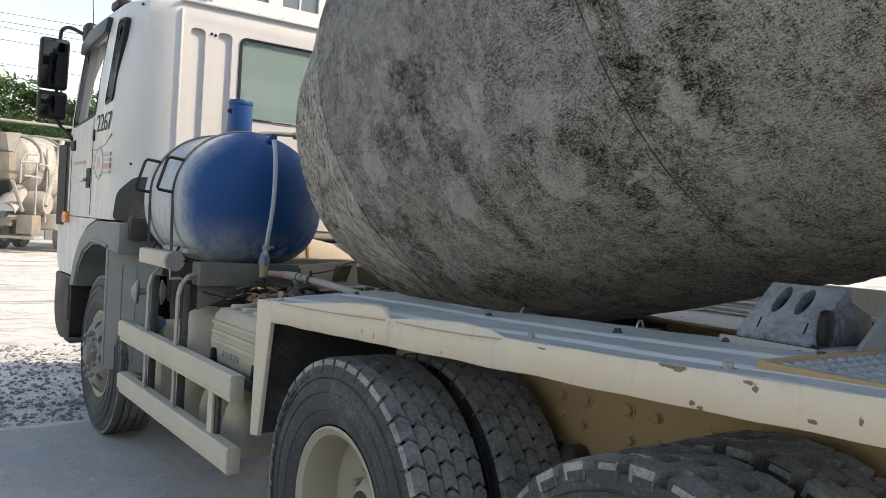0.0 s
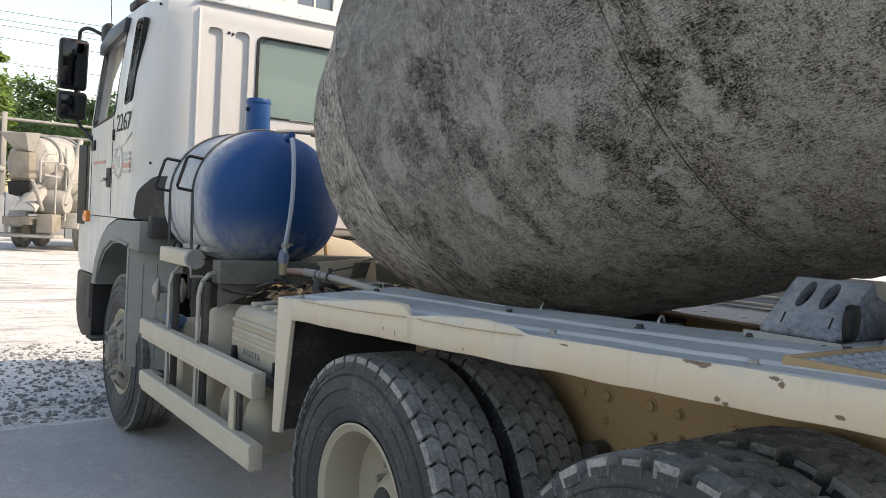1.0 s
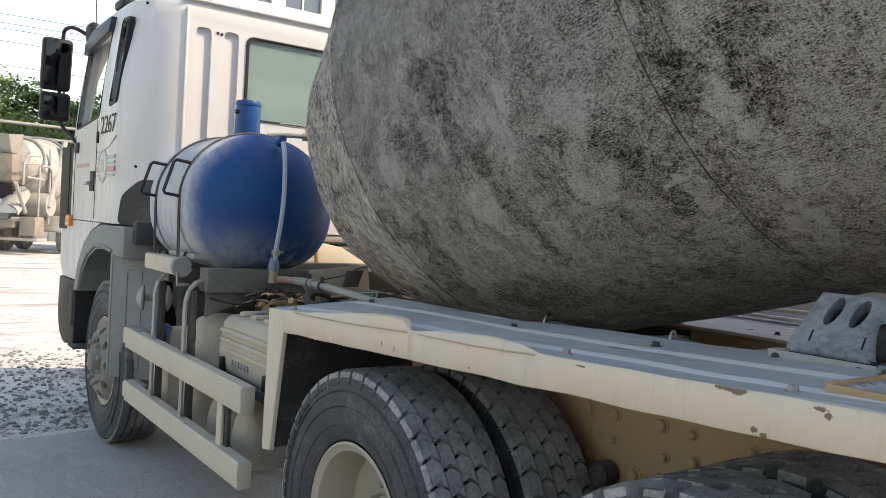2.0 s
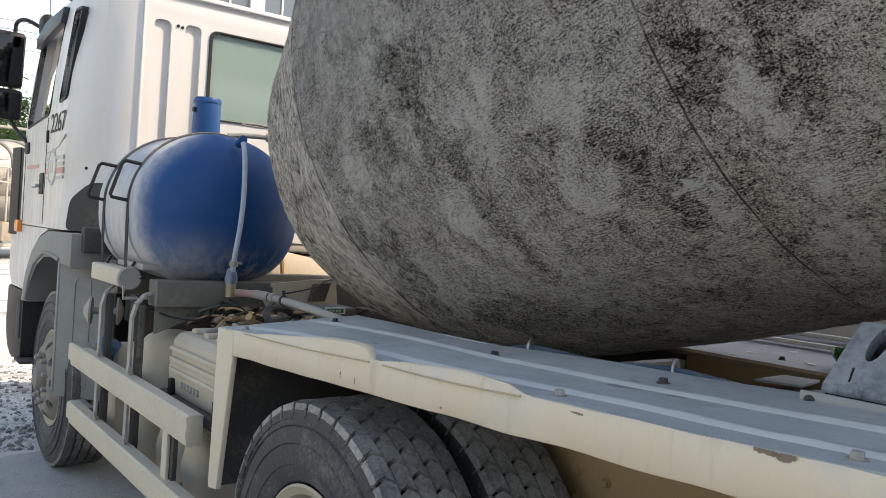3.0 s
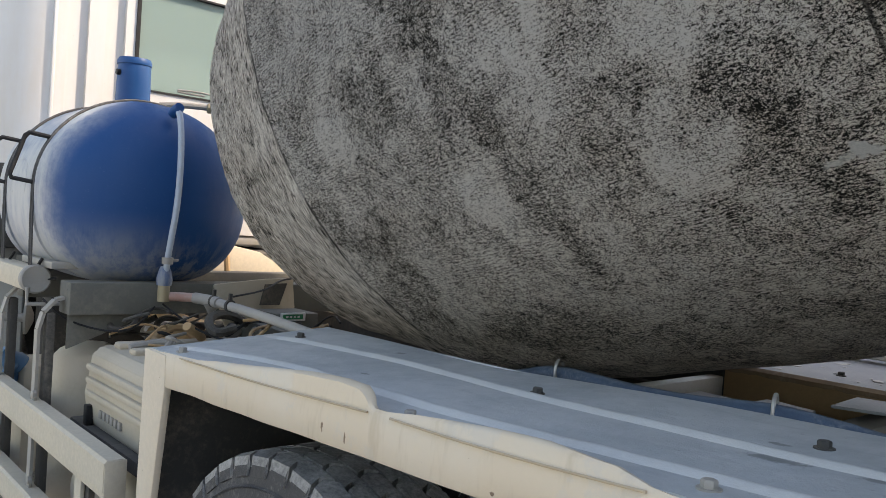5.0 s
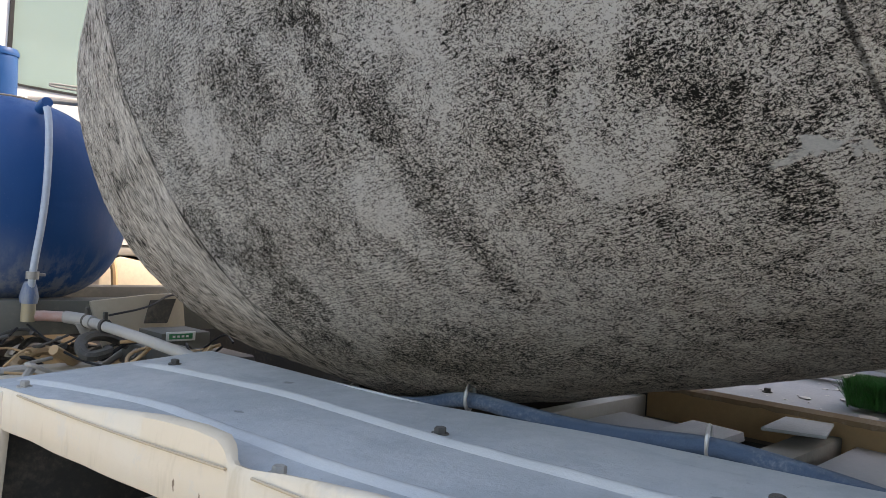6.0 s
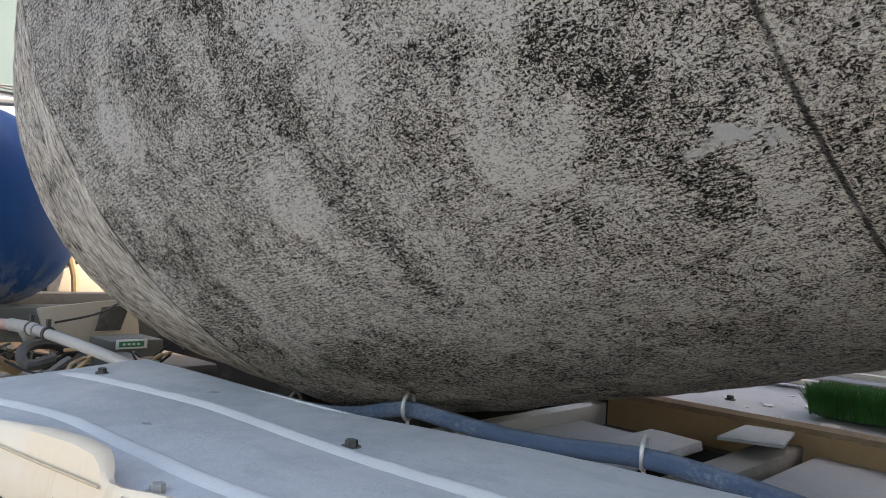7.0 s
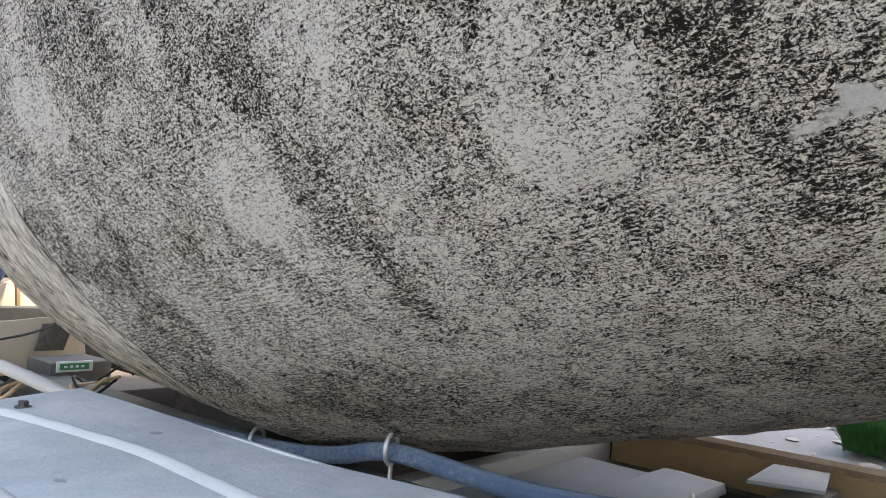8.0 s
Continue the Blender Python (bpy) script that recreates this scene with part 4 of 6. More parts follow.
def build_cab_lower():
    # grey plastic wheel arch
    bm = bmesh.new()
    arch = [(3.45, 0.93), (3.36, 1.12), (3.20, 1.27), (2.98, 1.37), (2.72, 1.425), (2.12, 1.43), (2.12, 1.24), (2.36, 1.255), (2.60, 1.275), (2.80, 1.27), (3.02, 1.20), (3.17, 1.09), (3.26, 0.94)]
    prism(bm, arch, "x", -1.252, -0.95, 0.008)
    a = part("wheel_arch", bm, GREYP, truck, "grey plastic wheel arch dusted with cement")
    bm = bmesh.new()
    lip = [(3.26, 0.94), (3.17, 1.09), (3.02, 1.20), (2.80, 1.27), (2.60, 1.275), (2.36, 1.255)]
    tube(bm, [(-1.255, y + 0.012, z + 0.016) for y, z in lip], 0.012, 8)
    part("arch_lip", bm, GREYP, a)
    for s in (1,):
        bm = bmesh.new()
        prism(bm, [(s * abs(y) if 0 else y, z) for y, z in arch], "x", 0.95, 1.252, 0.008)
        part("wheel_arch", bm, GREYP, truck)
    # front corner below the door, bumper and step
    bm = bmesh.new()
    prism(bm, rounded([(3.46, 1.0), (3.9, 1.0), (4.03, 1.1), (4.03, 1.435), (2.75, 1.435), (3.0, 1.385), (3.22, 1.285), (3.385, 1.135)], 0.015, 2), "x", -1.24, 1.24, 0.006)
    lower = part("lower_front", bm, WHITE, truck)
    bm = bmesh.new()
    prism(bm, rounded([(3.47, 0.53), (3.80, 0.49), (3.98, 0.56), (4.06, 0.7), (4.05, 0.99), (3.47, 0.99)], 0.03, 2), "x", -1.235, 1.235, 0.012)
    bump = part("bumper", bm, BLACK, truck, "black bumper with dusty end step")
    bm = bmesh.new()
    box(bm, -1.246, -1.2, 3.5, 3.62, 0.66, 0.92, 0.01)
    part("step_plate", bm, DARK, bump)
    bm = bmesh.new()
    box(bm, -1.26, -1.10, 3.32, 3.52, 0.515, 0.535, 0.004)
    part("bumper_tray", bm, DARK, bump)
    bm = bmesh.new()
    prism(bm, rounded([(-1.24, 3.80), (-1.27, 3.98), (-1.22, 4.08), (-1.16, 4.07), (-1.19, 3.95)], 0.02, 2), "z", 1.36, 1.98, 0.006)
    part("corner_deflector", bm, BLACK, cab, "black air deflector on the cab corner")
    bm = bmesh.new()
    prism(bm, rounded([(3.62, 1.385), (3.74, 1.385), (3.76, 1.43), (3.72, 1.47), (3.62, 1.465)], 0.012, 2), "x", -1.27, -1.235, 0.006)
    part("indicator", bm, ORANGE, cab, "amber side indicator")
    # mudguard panel behind the front wheel
    bm = bmesh.new()
    q = Matrix.Translation((-1.24, 2.37, 0)) @ pose(0, 0, 0, 0, 0, -50)
    box(bm, 0.0, 0.36, -0.012, 0.012, 0.50, 1.30, 0.008, q)
    box(bm, -0.014, 0.012, -0.01, 0.03, 0.52, 1.27, 0.008, q @ Matrix.Rotation(radians(50), 4, "Z"))
    mud = part("mudguard", bm, GREYP, truck, "dusty grey mudguard panel with a pressed recess")
    bm = bmesh.new()
    poly = rounded([(0.11, 0.56), (0.21, 0.56), (0.21, 1.17), (0.11, 1.17)], 0.03)
    ring_frame(bm, poly, 0.014, "y", -0.016, -0.010)
    bmesh.ops.transform(bm, matrix=q, verts=bm.verts)
    part("pressed_rib", bm, GREYP, mud)
    bm = bmesh.new()
    box(bm, -1.2, -0.98, 2.06, 2.14, 1.33, 1.47, 0.012)
    part("mudguard_bracket", bm, DARK, mud)


build_cab_lower()


def build_engine():
    """The dark engine and gearbox under the cab floor."""
    bm = bmesh.new()
    box(bm, -0.42, 0.42, 2.0, 3.7, 0.62, 1.36, 0.04)
    eng = part("engine", bm, DARK, truck)
    # side boxes are unseen bulk, added to stop sun leaking behind the cab
    for x0, x1, y0, y1, z0, z1 in ((-0.95, -0.44, 2.06, 2.14, 0.95, 1.38), (0.44, 1.1, 2.06, 2.14, 0.75, 1.38), (-0.25, 0.25, 1.2, 2.0, 0.66, 1.0), (-0.95, -0.43, 1.90, 2.05, 0.55, 1.15), (0.5, 1.1, 1.15, 1.95, 0.55, 1.12)):
        bm = bmesh.new()
        box(bm, x0, x1, y0, y1, z0, z1, 0.02)
        part("engine_bulk", bm, DARK, eng)
    for k in range(5):
        bm = bmesh.new()
        box(bm, -0.36 + 0.15 * k, -0.28 + 0.15 * k, 1.96, 2.01, 0.8, 1.28, 0.015)
        part("engine_rib", bm, DARK, eng)


build_engine()


def build_mirrors():
    bm = bmesh.new()
    tube(bm, [(-1.19, 3.62, 2.80), (-1.27, 3.75, 2.87), (-1.30, 3.88, 2.87), (-1.305, 3.93, 2.84), (-1.32, 3.93, 2.2), (-1.27, 3.88, 2.10), (-1.25, 3.62, 2.02), (-1.20, 3.58, 1.93)], 0.014, 8, 2)
    arm = part("mirror_arm", bm, BLACK, cab)
    for z0, z1, nm in ((2.40, 2.79, "main_mirror"), (2.17, 2.385, "wide_mirror")):
        bm = bmesh.new()
        m = pose(-1.345, 3.9, (z0 + z1) / 2, 6, 0, 3)
        hh = (z1 - z0) / 2
        box(bm, -0.105, 0.105, -0.03, 0.06, -hh, hh, 0.03, m, 3)
        h = part(nm, bm, BLACK, cab, "black mirror housing")
        bm = bmesh.new()
        box(bm, -0.088, 0.088, -0.0335, -0.0285, 0.03 - hh, hh - 0.03, 0.002, m)
        part("dark_mirror_glass", bm, MIRROR, cab)
    bm = bmesh.new()
    box(bm, -1.255, -1.18, 3.5, 3.62, 1.92, 2.0, 0.015)
    part("mirror_foot", bm, BLACK, cab)
    bm = bmesh.new()
    box(bm, -1.21, -1.13, 3.48, 3.64, 2.74, 2.88, 0.03)
    part("mirror_mount", bm, BLACK, cab)
    bm = bmesh.new()
    tube(bm, [(-1.16, 3.5, 2.86), (-1.17, 3.52, 3.1), (-1.16, 3.56, 3.5)], 0.003, 6, 1)
    part("aerial", bm, BLACK, cab)
    bm = bmesh.new()
    box(bm, -1.17, -1.03, 2.75, 2.95, 2.86, 2.92, 0.015)
    part("roof_lamp_mount", bm, BLACK, cab)


build_mirrors()


# ---- water tank ----
TX, TZ, TR = -0.83, 1.605, 0.362


def build_tank():
    bm = bmesh.new()
    prof = [(0.0, 0.92), (0.06, 0.923), (0.12, 0.935), (0.18, 0.958), (0.235, 0.99), (0.28, 1.03), (0.315, 1.08), (0.335, 1.135), (0.343, 1.19), (0.343, 1.21), (0.336, 1.215), (0.336, 1.245), (0.343, 1.25), (0.345, 1.4), (0.343, 1.605), (0.336, 1.61), (0.336, 1.64), (0.343, 1.645), (0.342, 1.72), (0.33, 1.79), (0.30, 1.86), (0.24, 1.925), (0.15, 1.965), (0.0, 1.975)]
    prof = [(r * 1.05, h) for r, h in prof]
    m = Matrix.Translation((TX, 0, TZ)) @ Matrix(((1, 0, 0, 0), (0, 0, 1, 0), (0, 1, 0, 0), (0, 0, 0, 1)))
    rings = []
    n = 72
    for r, h in prof:
        if r == 0:
            rings.append([bm.verts.new(m @ Vector((0, 0, h)))])
        else:
            ring = []
            for i in range(n):
                c, v = math.cos(2 * math.pi * i / n), math.sin(2 * math.pi * i / n)
                k = 0.78 if v < 0 else 1.0
                ring.append(bm.verts.new(m @ Vector(((1.08 if c < 0 else 1.165) * r * math.copysign(abs(c) ** k, c), r * math.copysign(abs(v) ** k, v), h + 0.002 * noise.noise((r * 6, i * 0.2, h * 5))))))
            rings.append(ring)
    for a, b in zip(rings, rings[1:]):
        for i in range(n):
            j = (i + 1) % n
            if len(a) == 1:
                bm.faces.new((a[0], b[j], b[i]))
            elif len(b) == 1:
                bm.faces.new((a[i], a[j], b[0]))
            else:
                bm.faces.new((a[i], a[j], b[j], b[i]))
    tank = part("water_tank", bm, BLUE, truck, "blue plastic water tank with dusty side", smooth=40)
    bm = bmesh.new()
    lathe(bm, [(0.068, 1.95), (0.066, 2.05), (0.064, 2.13), (0.06, 2.146), (0.045, 2.15)], 32, Matrix.Translation((TX, 1.36, 0)))
    cap = part("filler_neck", bm, BLUE, tank)
    bm = bmesh.new()
    lathe(bm, [(0.067, 2.128), (0.068, 2.14), (0.062, 2.154), (0.03, 2.158)], 32, Matrix.Translation((TX, 1.36, 0)))
    part("filler_cap", bm, BLUE, tank)
    bm = bmesh.new()
    lathe(bm, [(0.012, 0), (0.012, 0.014)], 10, pose(TX - 0.062, 1.345, 2.09, 0, -90, 0))
    part("neck_screw", bm, BLACK, tank)
    # straps with handles
    for y in (1.225, 1.625):
        bm = bmesh.new()
        for dy in (-0.011, 0.011):
            pts = []
            for k in range(31):
                a = radians(12 + 168 * k / 30)
                pts.append((TX + 0.389 * math.cos(a), y + dy, TZ + 0.366 * math.sin(a)))
            pts += [(TX - 0.389, y + dy, 1.5), (TX - 0.384, y + dy, 1.31)]
            tube(bm, pts, 0.0048, 6)
        part("strap", bm, STRAP, tank, "dark double tank strap")
        bm = bmesh.new()
        a0, a1 = radians(150), radians(178)
        p0 = Vector((TX + 0.390 * math.cos(a0), y, TZ + 0.366 * math.sin(a0)))
        p1 = Vector((TX + 0.390 * math.cos(a1), y, TZ + 0.366 * math.sin(a1)))
        off = Vector((-0.075, 0.03, 0.012))
        tube(bm, [p0, p0 + off * 0.5, p0 + off, p0.lerp(p1, 0.3) + off, p0.lerp(p1, 0.7) + off, p1 + off, p1 + off * 0.5, p1], 0.0085, 8, 1)
        part("handle", bm, BLACK, tank, "black tubular handle")
        bm = bmesh.new()
        tube(bm, [(TX - 0.343, y, 1.34), (TX - 0.36, y + 0.01, 1.30), (TX - 0.33, y - 0.01, 1.28), (TX - 0.37, y, 1.25), (TX - 0.30, y - 0.03, 1.27)], 0.006, 6, 1)
        part("wire_tie", bm, BLACK, tank)
    # level pipe down the dome
    bm = bmesh.new()
    path = [(TX + 0.03, 1.02, 1.93), (TX + 0.03, 0.965, 1.93), (TX + 0.03, 0.93, 1.86), (TX + 0.022, 0.895, 1.7), (TX + 0.012, 0.885, 1.55), (TX, 0.905, 1.4), (TX, 0.92, 1.32)]
    tube(bm, path, 0.0118, 12, 2)
    part("level_pipe", bm, PALEPIPE, tank, "pale level pipe")
    bm = bmesh.new()
    lathe(bm, [(0.02, -0.03), (0.022, 0.0), (0.018, 0.03)], 20, pose(TX + 0.03, 0.985, 1.925, 70, 0, 0))
    part("pipe_boss", bm, BLUE, tank)
    bm = bmesh.new()
    lathe(bm, [(0.026, 1.27), (0.03, 1.29), (0.022, 1.325), (0.016, 1.34)], 20, Matrix.Translation((TX, 0.93, 0)))
    part("outlet_boss", bm, BLUE, tank)
    bm = bmesh.new()
    lathe(bm, [(0.02, 1.35), (0.021, 1.375)], 12, Matrix.Translation((TX, 0.912, 0)))
    box(bm, TX - 0.002, TX + 0.04, 0.905, 0.92, 1.36, 1.37, 0.002)
    part("hose_clip", bm, STEEL, tank)
    # valve on top
    bm = bmesh.new()
    tube(bm, [(TX + 0.08, 1.28, 1.975), (TX + 0.16, 1.25, 1.985), (TX + 0.27, 1.20, 1.985), (TX + 0.46, 1.12, 1.975)], 0.013, 10, 1)
    part("fill_pipe", bm, STEEL, tank)
    bm = bmesh.new()
    tube(bm, [(TX + 0.27, 1.20, 1.99), (TX + 0.27, 1.20, 2.03), (TX + 0.25, 1.205, 2.042), (TX + 0.14, 1.25, 2.045), (TX + 0.14, 1.25, 2.035), (TX + 0.24, 1.21, 2.03)], 0.0042, 8, 1)
    part("valve_lever", bm, STEEL, tank)
    for x, y, r, mt in ((TX + 0.27, 1.20, 0.021, BRASS), (TX + 0.33, 1.175, 0.018, PALEPIPE), (TX + 0.43, 1.133, 0.020, BRASS)):
        bm = bmesh.new()
        lathe(bm, [(r * 0.8, -0.02), (r, -0.016), (r, 0.016), (r * 0.8, 0.02)], 8, pose(x, y, 1.982, 0, 90, -23))
        part("pipe_nut", bm, mt, tank)
    # moulded mark: an oval and a bent bar
    bm = bmesh.new()
    pts = []
    for k in range(41):
        a = 2 * math.pi * k / 40
        zz, yy = 0.085 * math.sin(a), 1.425 + 0.10 * math.cos(a)
        ang = math.pi + zz / TR + 0.05
        pts.append((TX + 0.386 * math.cos(ang), yy, TZ + 0.364 * math.sin(ang) * -1))
    tube(bm, pts, 0.006, 6)
    part("moulded_oval", bm, BLUE, tank)
    return tank


BRASS = dusty("dull_brass", (0.32, 0.27, 0.17), 0.5, (0.4, 0.37, 0.32), 0.5, metal=0.4)
STRAP = dusty("dark_strap", (0.06, 0.06, 0.06), 0.6, (0.3, 0.29, 0.27), 0.35)
PALEPIPE = plain("pale_pipe_plastic", (0.36, 0.42, 0.50), 0.5)
build_tank()


# ---- chassis between cab and fender ----
def build_side_gear():
    # side guard bars with a turned lip
    def bar(z0, z1, y0, y1):
        bm = bmesh.new()
        poly = [(-1.195, z1), (-1.243, z1), (-1.252, z1 - 0.008), (-1.252, z0 + 0.03), (-1.24, z0 + 0.022), (-1.238, z0), (-1.228, z0), (-1.228, z0 + 0.028), (-1.24, z0 + 0.036), (-1.24, z1 - 0.012), (-1.195, z1 - 0.012)]
        vs = [[bm.verts.new((x, y, z)) for x, z in poly] for y in (y0, y1)]
        for i in range(len(poly)):
            j = (i + 1) % len(poly)
            bm.faces.new((vs[0][i], vs[0][j], vs[1][j], vs[1][i]))
        bm.faces.new(vs[0]), bm.faces.new(vs[1])
        return bm
    guard = part("side_guard", bar(0.735, 0.852, 0.24, 2.03), BEIGE, truck, "two beige side guard bars on bent brackets", smooth=20)
    part("lower_bar", bar(0.43, 0.545, 0.24, 2.0), BEIGE, guard, smooth=20)
    for z0, z1 in ((0.74, 0.85), (0.435, 0.54)):
        bm = bmesh.new()
        box(bm, -1.25, -1.19, 0.236, 0.244, z0, z1, 0.002)
        part("end_plate", bm, BEIGE, guard)
        bm = bmesh.new()
        box(bm, -1.235, -1.16, 1.82, 2.02, z1 - 0.002, z1 + 0.004, 0.002)
        part("step_grip", bm, STEEL, guard)
    for y in (1.56, 1.06):
        bm = bmesh.new()
        outer = [(-1.215, 0.47), (-1.215, 1.10), (-1.20, 1.16), (-1.165, 1.20), (-1.10, 1.215)]
        for (x0, z0), (x1, z1) in zip(outer, outer[1:]):
            d = (Vector((x1, z1)) - Vector((x0, z0))).normalized()
            nx, nz = -d.y * 0.010, d.x * 0.010
            prism(bm, [(x0, z0), (x1, z1), (x1 - nx * -1.0, z1 - nz * -1.0), (x0 - nx * -1.0, z0 - nz * -1.0)], "y", y - 0.02, y + 0.02)
        up = part("bent_bracket", bm, STEEL, guard)
        bm = bmesh.new()
        box(bm, -1.198, -1.17, y - 0.03, y + 0.02, 0.48, 1.16, 0.004)
        part("channel_post", bm, DARK, guard)
        for z in (0.80, 0.50):
            b = bmesh.new()
            lathe(b, [(0.014, 0), (0.014, 0.012), (0.009, 0.015)], 6, pose(-1.226, y - 0.045, z + 0.08, 0, -90, 0))
            part("bolt", b, STEEL, guard)
    bm = bmesh.new()
    box(bm, -1.226, -1.212, 0.50, 0.56, 0.45, 0.80, 0.003)
    part("rear_post", bm, BEIGE, guard)
    bm = bmesh.new()
    box(bm, -1.21, -1.19, 0.475, 0.53, 0.40, 0.82, 0.004)
    part("post_channel", bm, DARK, guard)
    # lamp tube under the tank
    bm = bmesh.new()
    box(bm, -1.24, -1.155, 1.22, 1.72, 1.222, 1.306, 0.012)
    lamp = part("side_marker_box", bm, BEIGE, truck, "cream box beam with a round end cap")
    bm = bmesh.new()
    lathe(bm, [(0.054, 0), (0.054, 0.02), (0.048, 0.026), (0.04, 0.024)], 36, pose(-1.197, 1.225, 1.264, 90, 0, 0))
    part("end_cap", bm, STEEL, lamp)
    bm = bmesh.new()
    tube(bm, [(-1.24, 1.14, 1.24), (-1.24, 1.14, 1.18), (-1.10, 1.14, 1.18), (-1.10, 1.14, 1.24)], 0.008, 6)
    part("hanger", bm, STEEL, lamp)
    bm = bmesh.new()
    box(bm, -1.17, -1.06, 1.12, 1.52, 1.308, 1.334, 0.004)
    part("cradle_plate", bm, STEEL, lamp)
    # cross beam carrying the tank, with torn plate
    bm = bmesh.new()
    box(bm, -1.14, 1.14, 0.99, 1.11, 1.155, 1.272, 0.006)
    beam = part("cross_beam", bm, BEAM, truck, "grey-green cross beam with flaking paint")
    bm = bmesh.new()
    box(bm, -1.14, 1.14, 1.60, 1.70, 1.155, 1.272, 0.006)
    part("rear_beam", bm, BEAM, beam)
    bm = bmesh.new()
    prism(bm, [(-1.13, 1.157), (-0.82, 1.157), (-1.13, 1.03)], "y", 1.03, 1.045, 0.002)
    part("gusset", bm, BEAM, beam)
    bm = bmesh.new()
    prism(bm, rounded([(-0.62, 1.272), (-0.56, 1.10), (-0.24, 1.09), (-0.27, 1.30), (-0.40, 1.295)], 0.01, 2), "y", 0.955, 0.97, 0.002)
    part("bearing_bracket", bm, BATT, beam)
    # dark plate on the bracket's face stands in for a shaded recess
    bm = bmesh.new()
    prism(bm, [(-0.40, 1.275), (-0.30, 1.28), (-0.33, 1.19), (-0.42, 1.19)], "y", 0.947, 0.953)
    part("recess_shade_plate", bm, DARK, beam)
    bm = bmesh.new()
    box(bm, -0.45, -0.26, 0.757, 0.93, 1.10, 1.178, 0.006)
    part("bearing_block", bm, BEAM, beam)
    bm = bmesh.new()
    box(bm, -0.435, -0.325, 0.749, 0.756, 1.150, 1.182, 0.001)
    part("tag_plate", bm, TAG, beam, "white tag plate with a green field")
    bm = bmesh.new()
    box(bm, -0.427, -0.338, 0.7465, 0.7485, 1.157, 1.176, 0)
    part("tag_field", bm, GREEN, beam)
    for k in range(4):
        bm = bmesh.new()
        box(bm, -0.415 + k * 0.017, -0.405 + k * 0.017, 0.7448, 0.746, 1.163, 1.170, 0)
        part("tag_bar", bm, TAG, beam)
    # outlet pipe with valve, running back to the frame
    bm = bmesh.new()
    tube(bm, [(TX, 0.93, 1.27), (TX, 0.93, 1.21)], 0.022, 12)
    valve = part("outlet_pipe", bm, BRASS, truck, "dusty outlet pipe with valve and hose clips")
    bm = bmesh.new()
    tube(bm, [(TX, 0.93, 1.228), (-0.78, 0.93, 1.228), (-0.72, 0.90, 1.226)], 0.0175, 12)
    part("red_valve", bm, REDV, valve, "faded red ball valve")
    bm = bmesh.new()
    tube(bm, [(-0.72, 0.90, 1.226), (-0.695, 0.83, 1.224), (-0.69, 0.76, 1.222)], 0.021, 14)
    part("coupling", bm, PIPEW, valve)
    bm = bmesh.new()
    tube(bm, [(-0.69, 0.78, 1.222), (-0.685, 0.55, 1.216), (-0.68, 0.3, 1.205), (-0.67, 0.06, 1.185), (-0.66, -0.2, 1.15)], 0.0165, 12, 1)
    part("hose_run", bm, PIPEW, valve)
    bm = bmesh.new()
    prism(bm, [(-0.73, 1.215), (-0.66, 1.215), (-0.70, 1.165)], "y", 0.80, 0.81, 0.002)
    part("valve_tab", bm, STEEL, valve)
    for c in ((-0.692, 0.80, 1.223), (-0.687, 0.68, 1.22)):
        bm = bmesh.new()
        lathe(bm, [(0.0165, -0.006), (0.0225, -0.006), (0.0225, 0.006), (0.0165, 0.006)], 18, Matrix.Translation(c) @ pose(0, 0, 0, 90, 0, 10), closed=True)
        box(bm, c[0] - 0.006, c[0] + 0.006, c[1] - 0.006, c[1] + 0.006, c[2] + 0.022, c[2] + 0.045, 0.001)
        part("hose_clip", bm, DARK, valve)
    # battery cover with pressed ribs
    bm = bmesh.new()
    prism(bm, rounded([(-1.09, 0.80), (-1.10, 0.9), (-1.085, 1.035), (-1.05, 1.06), (-0.62, 1.075), (-0.62, 0.80)], 0.012, 2), "y", 0.2, 0.9, 0.01)
    bat = part("battery_cover", bm, BATT, truck, "pale ribbed battery cover under cement dust")
    for k, z in enumerate((0.995, 0.95, 0.905)):
        bm = bmesh.new()
        prism(bm, rounded([(0.24, z - 0.011), (0.88, z - 0.011), (0.88, z + 0.011), (0.24, z + 0.011)], 0.009, 2), "x", -1.108, -1.085, 0.005)
        part("rib", bm, BATT, bat)
    for y in (0.26, 0.40, 0.54, 0.68, 0.82):
        bm = bmesh.new()
        box(bm, -1.03, -0.64, y - 0.03, y + 0.03, 1.058, 1.082, 0.01)
        part("top_rib", bm, BATT, bat)
    for y in (0.34, 0.84):
        bm = bmesh.new()
        box(bm, -1.116, -1.09, y - 0.016, y + 0.016, 0.80, 0.87, 0.005)
        part("latch", bm, BLACK, bat)
    for k in range(6):
        bm = bmesh.new()
        box(bm, -1.104, -1.094, 0.72 - k * 0.035, 0.742 - k * 0.035, 0.845, 0.872, 0.002)
        part("moulded_letter_bar", bm, STEEL, bat)
    bm = bmesh.new()
    box(bm, -1.12, -0.6, 0.15, 0.98, 0.755, 0.80, 0.006)
    part("tray", bm, DARK, bat)
    # air tanks
    def vessel(at, r, length, rot, nm, mt):
        bm = bmesh.new()
        h = length / 2
        lathe(bm, [(r * 0.05, -h - r * 0.42), (r * 0.5, -h - r * 0.36), (r * 0.85, -h - r * 0.18), (r, -h), (r, h), (r * 0.85, h + r * 0.18), (r * 0.5, h + r * 0.36), (r * 0.05, h + r * 0.42)], 40, Matrix.Translation(at) @ rot)
        return part(nm, bm, mt, truck, smooth=50)
    sideways = pose(0, 0, 0, 0, 90, 0)
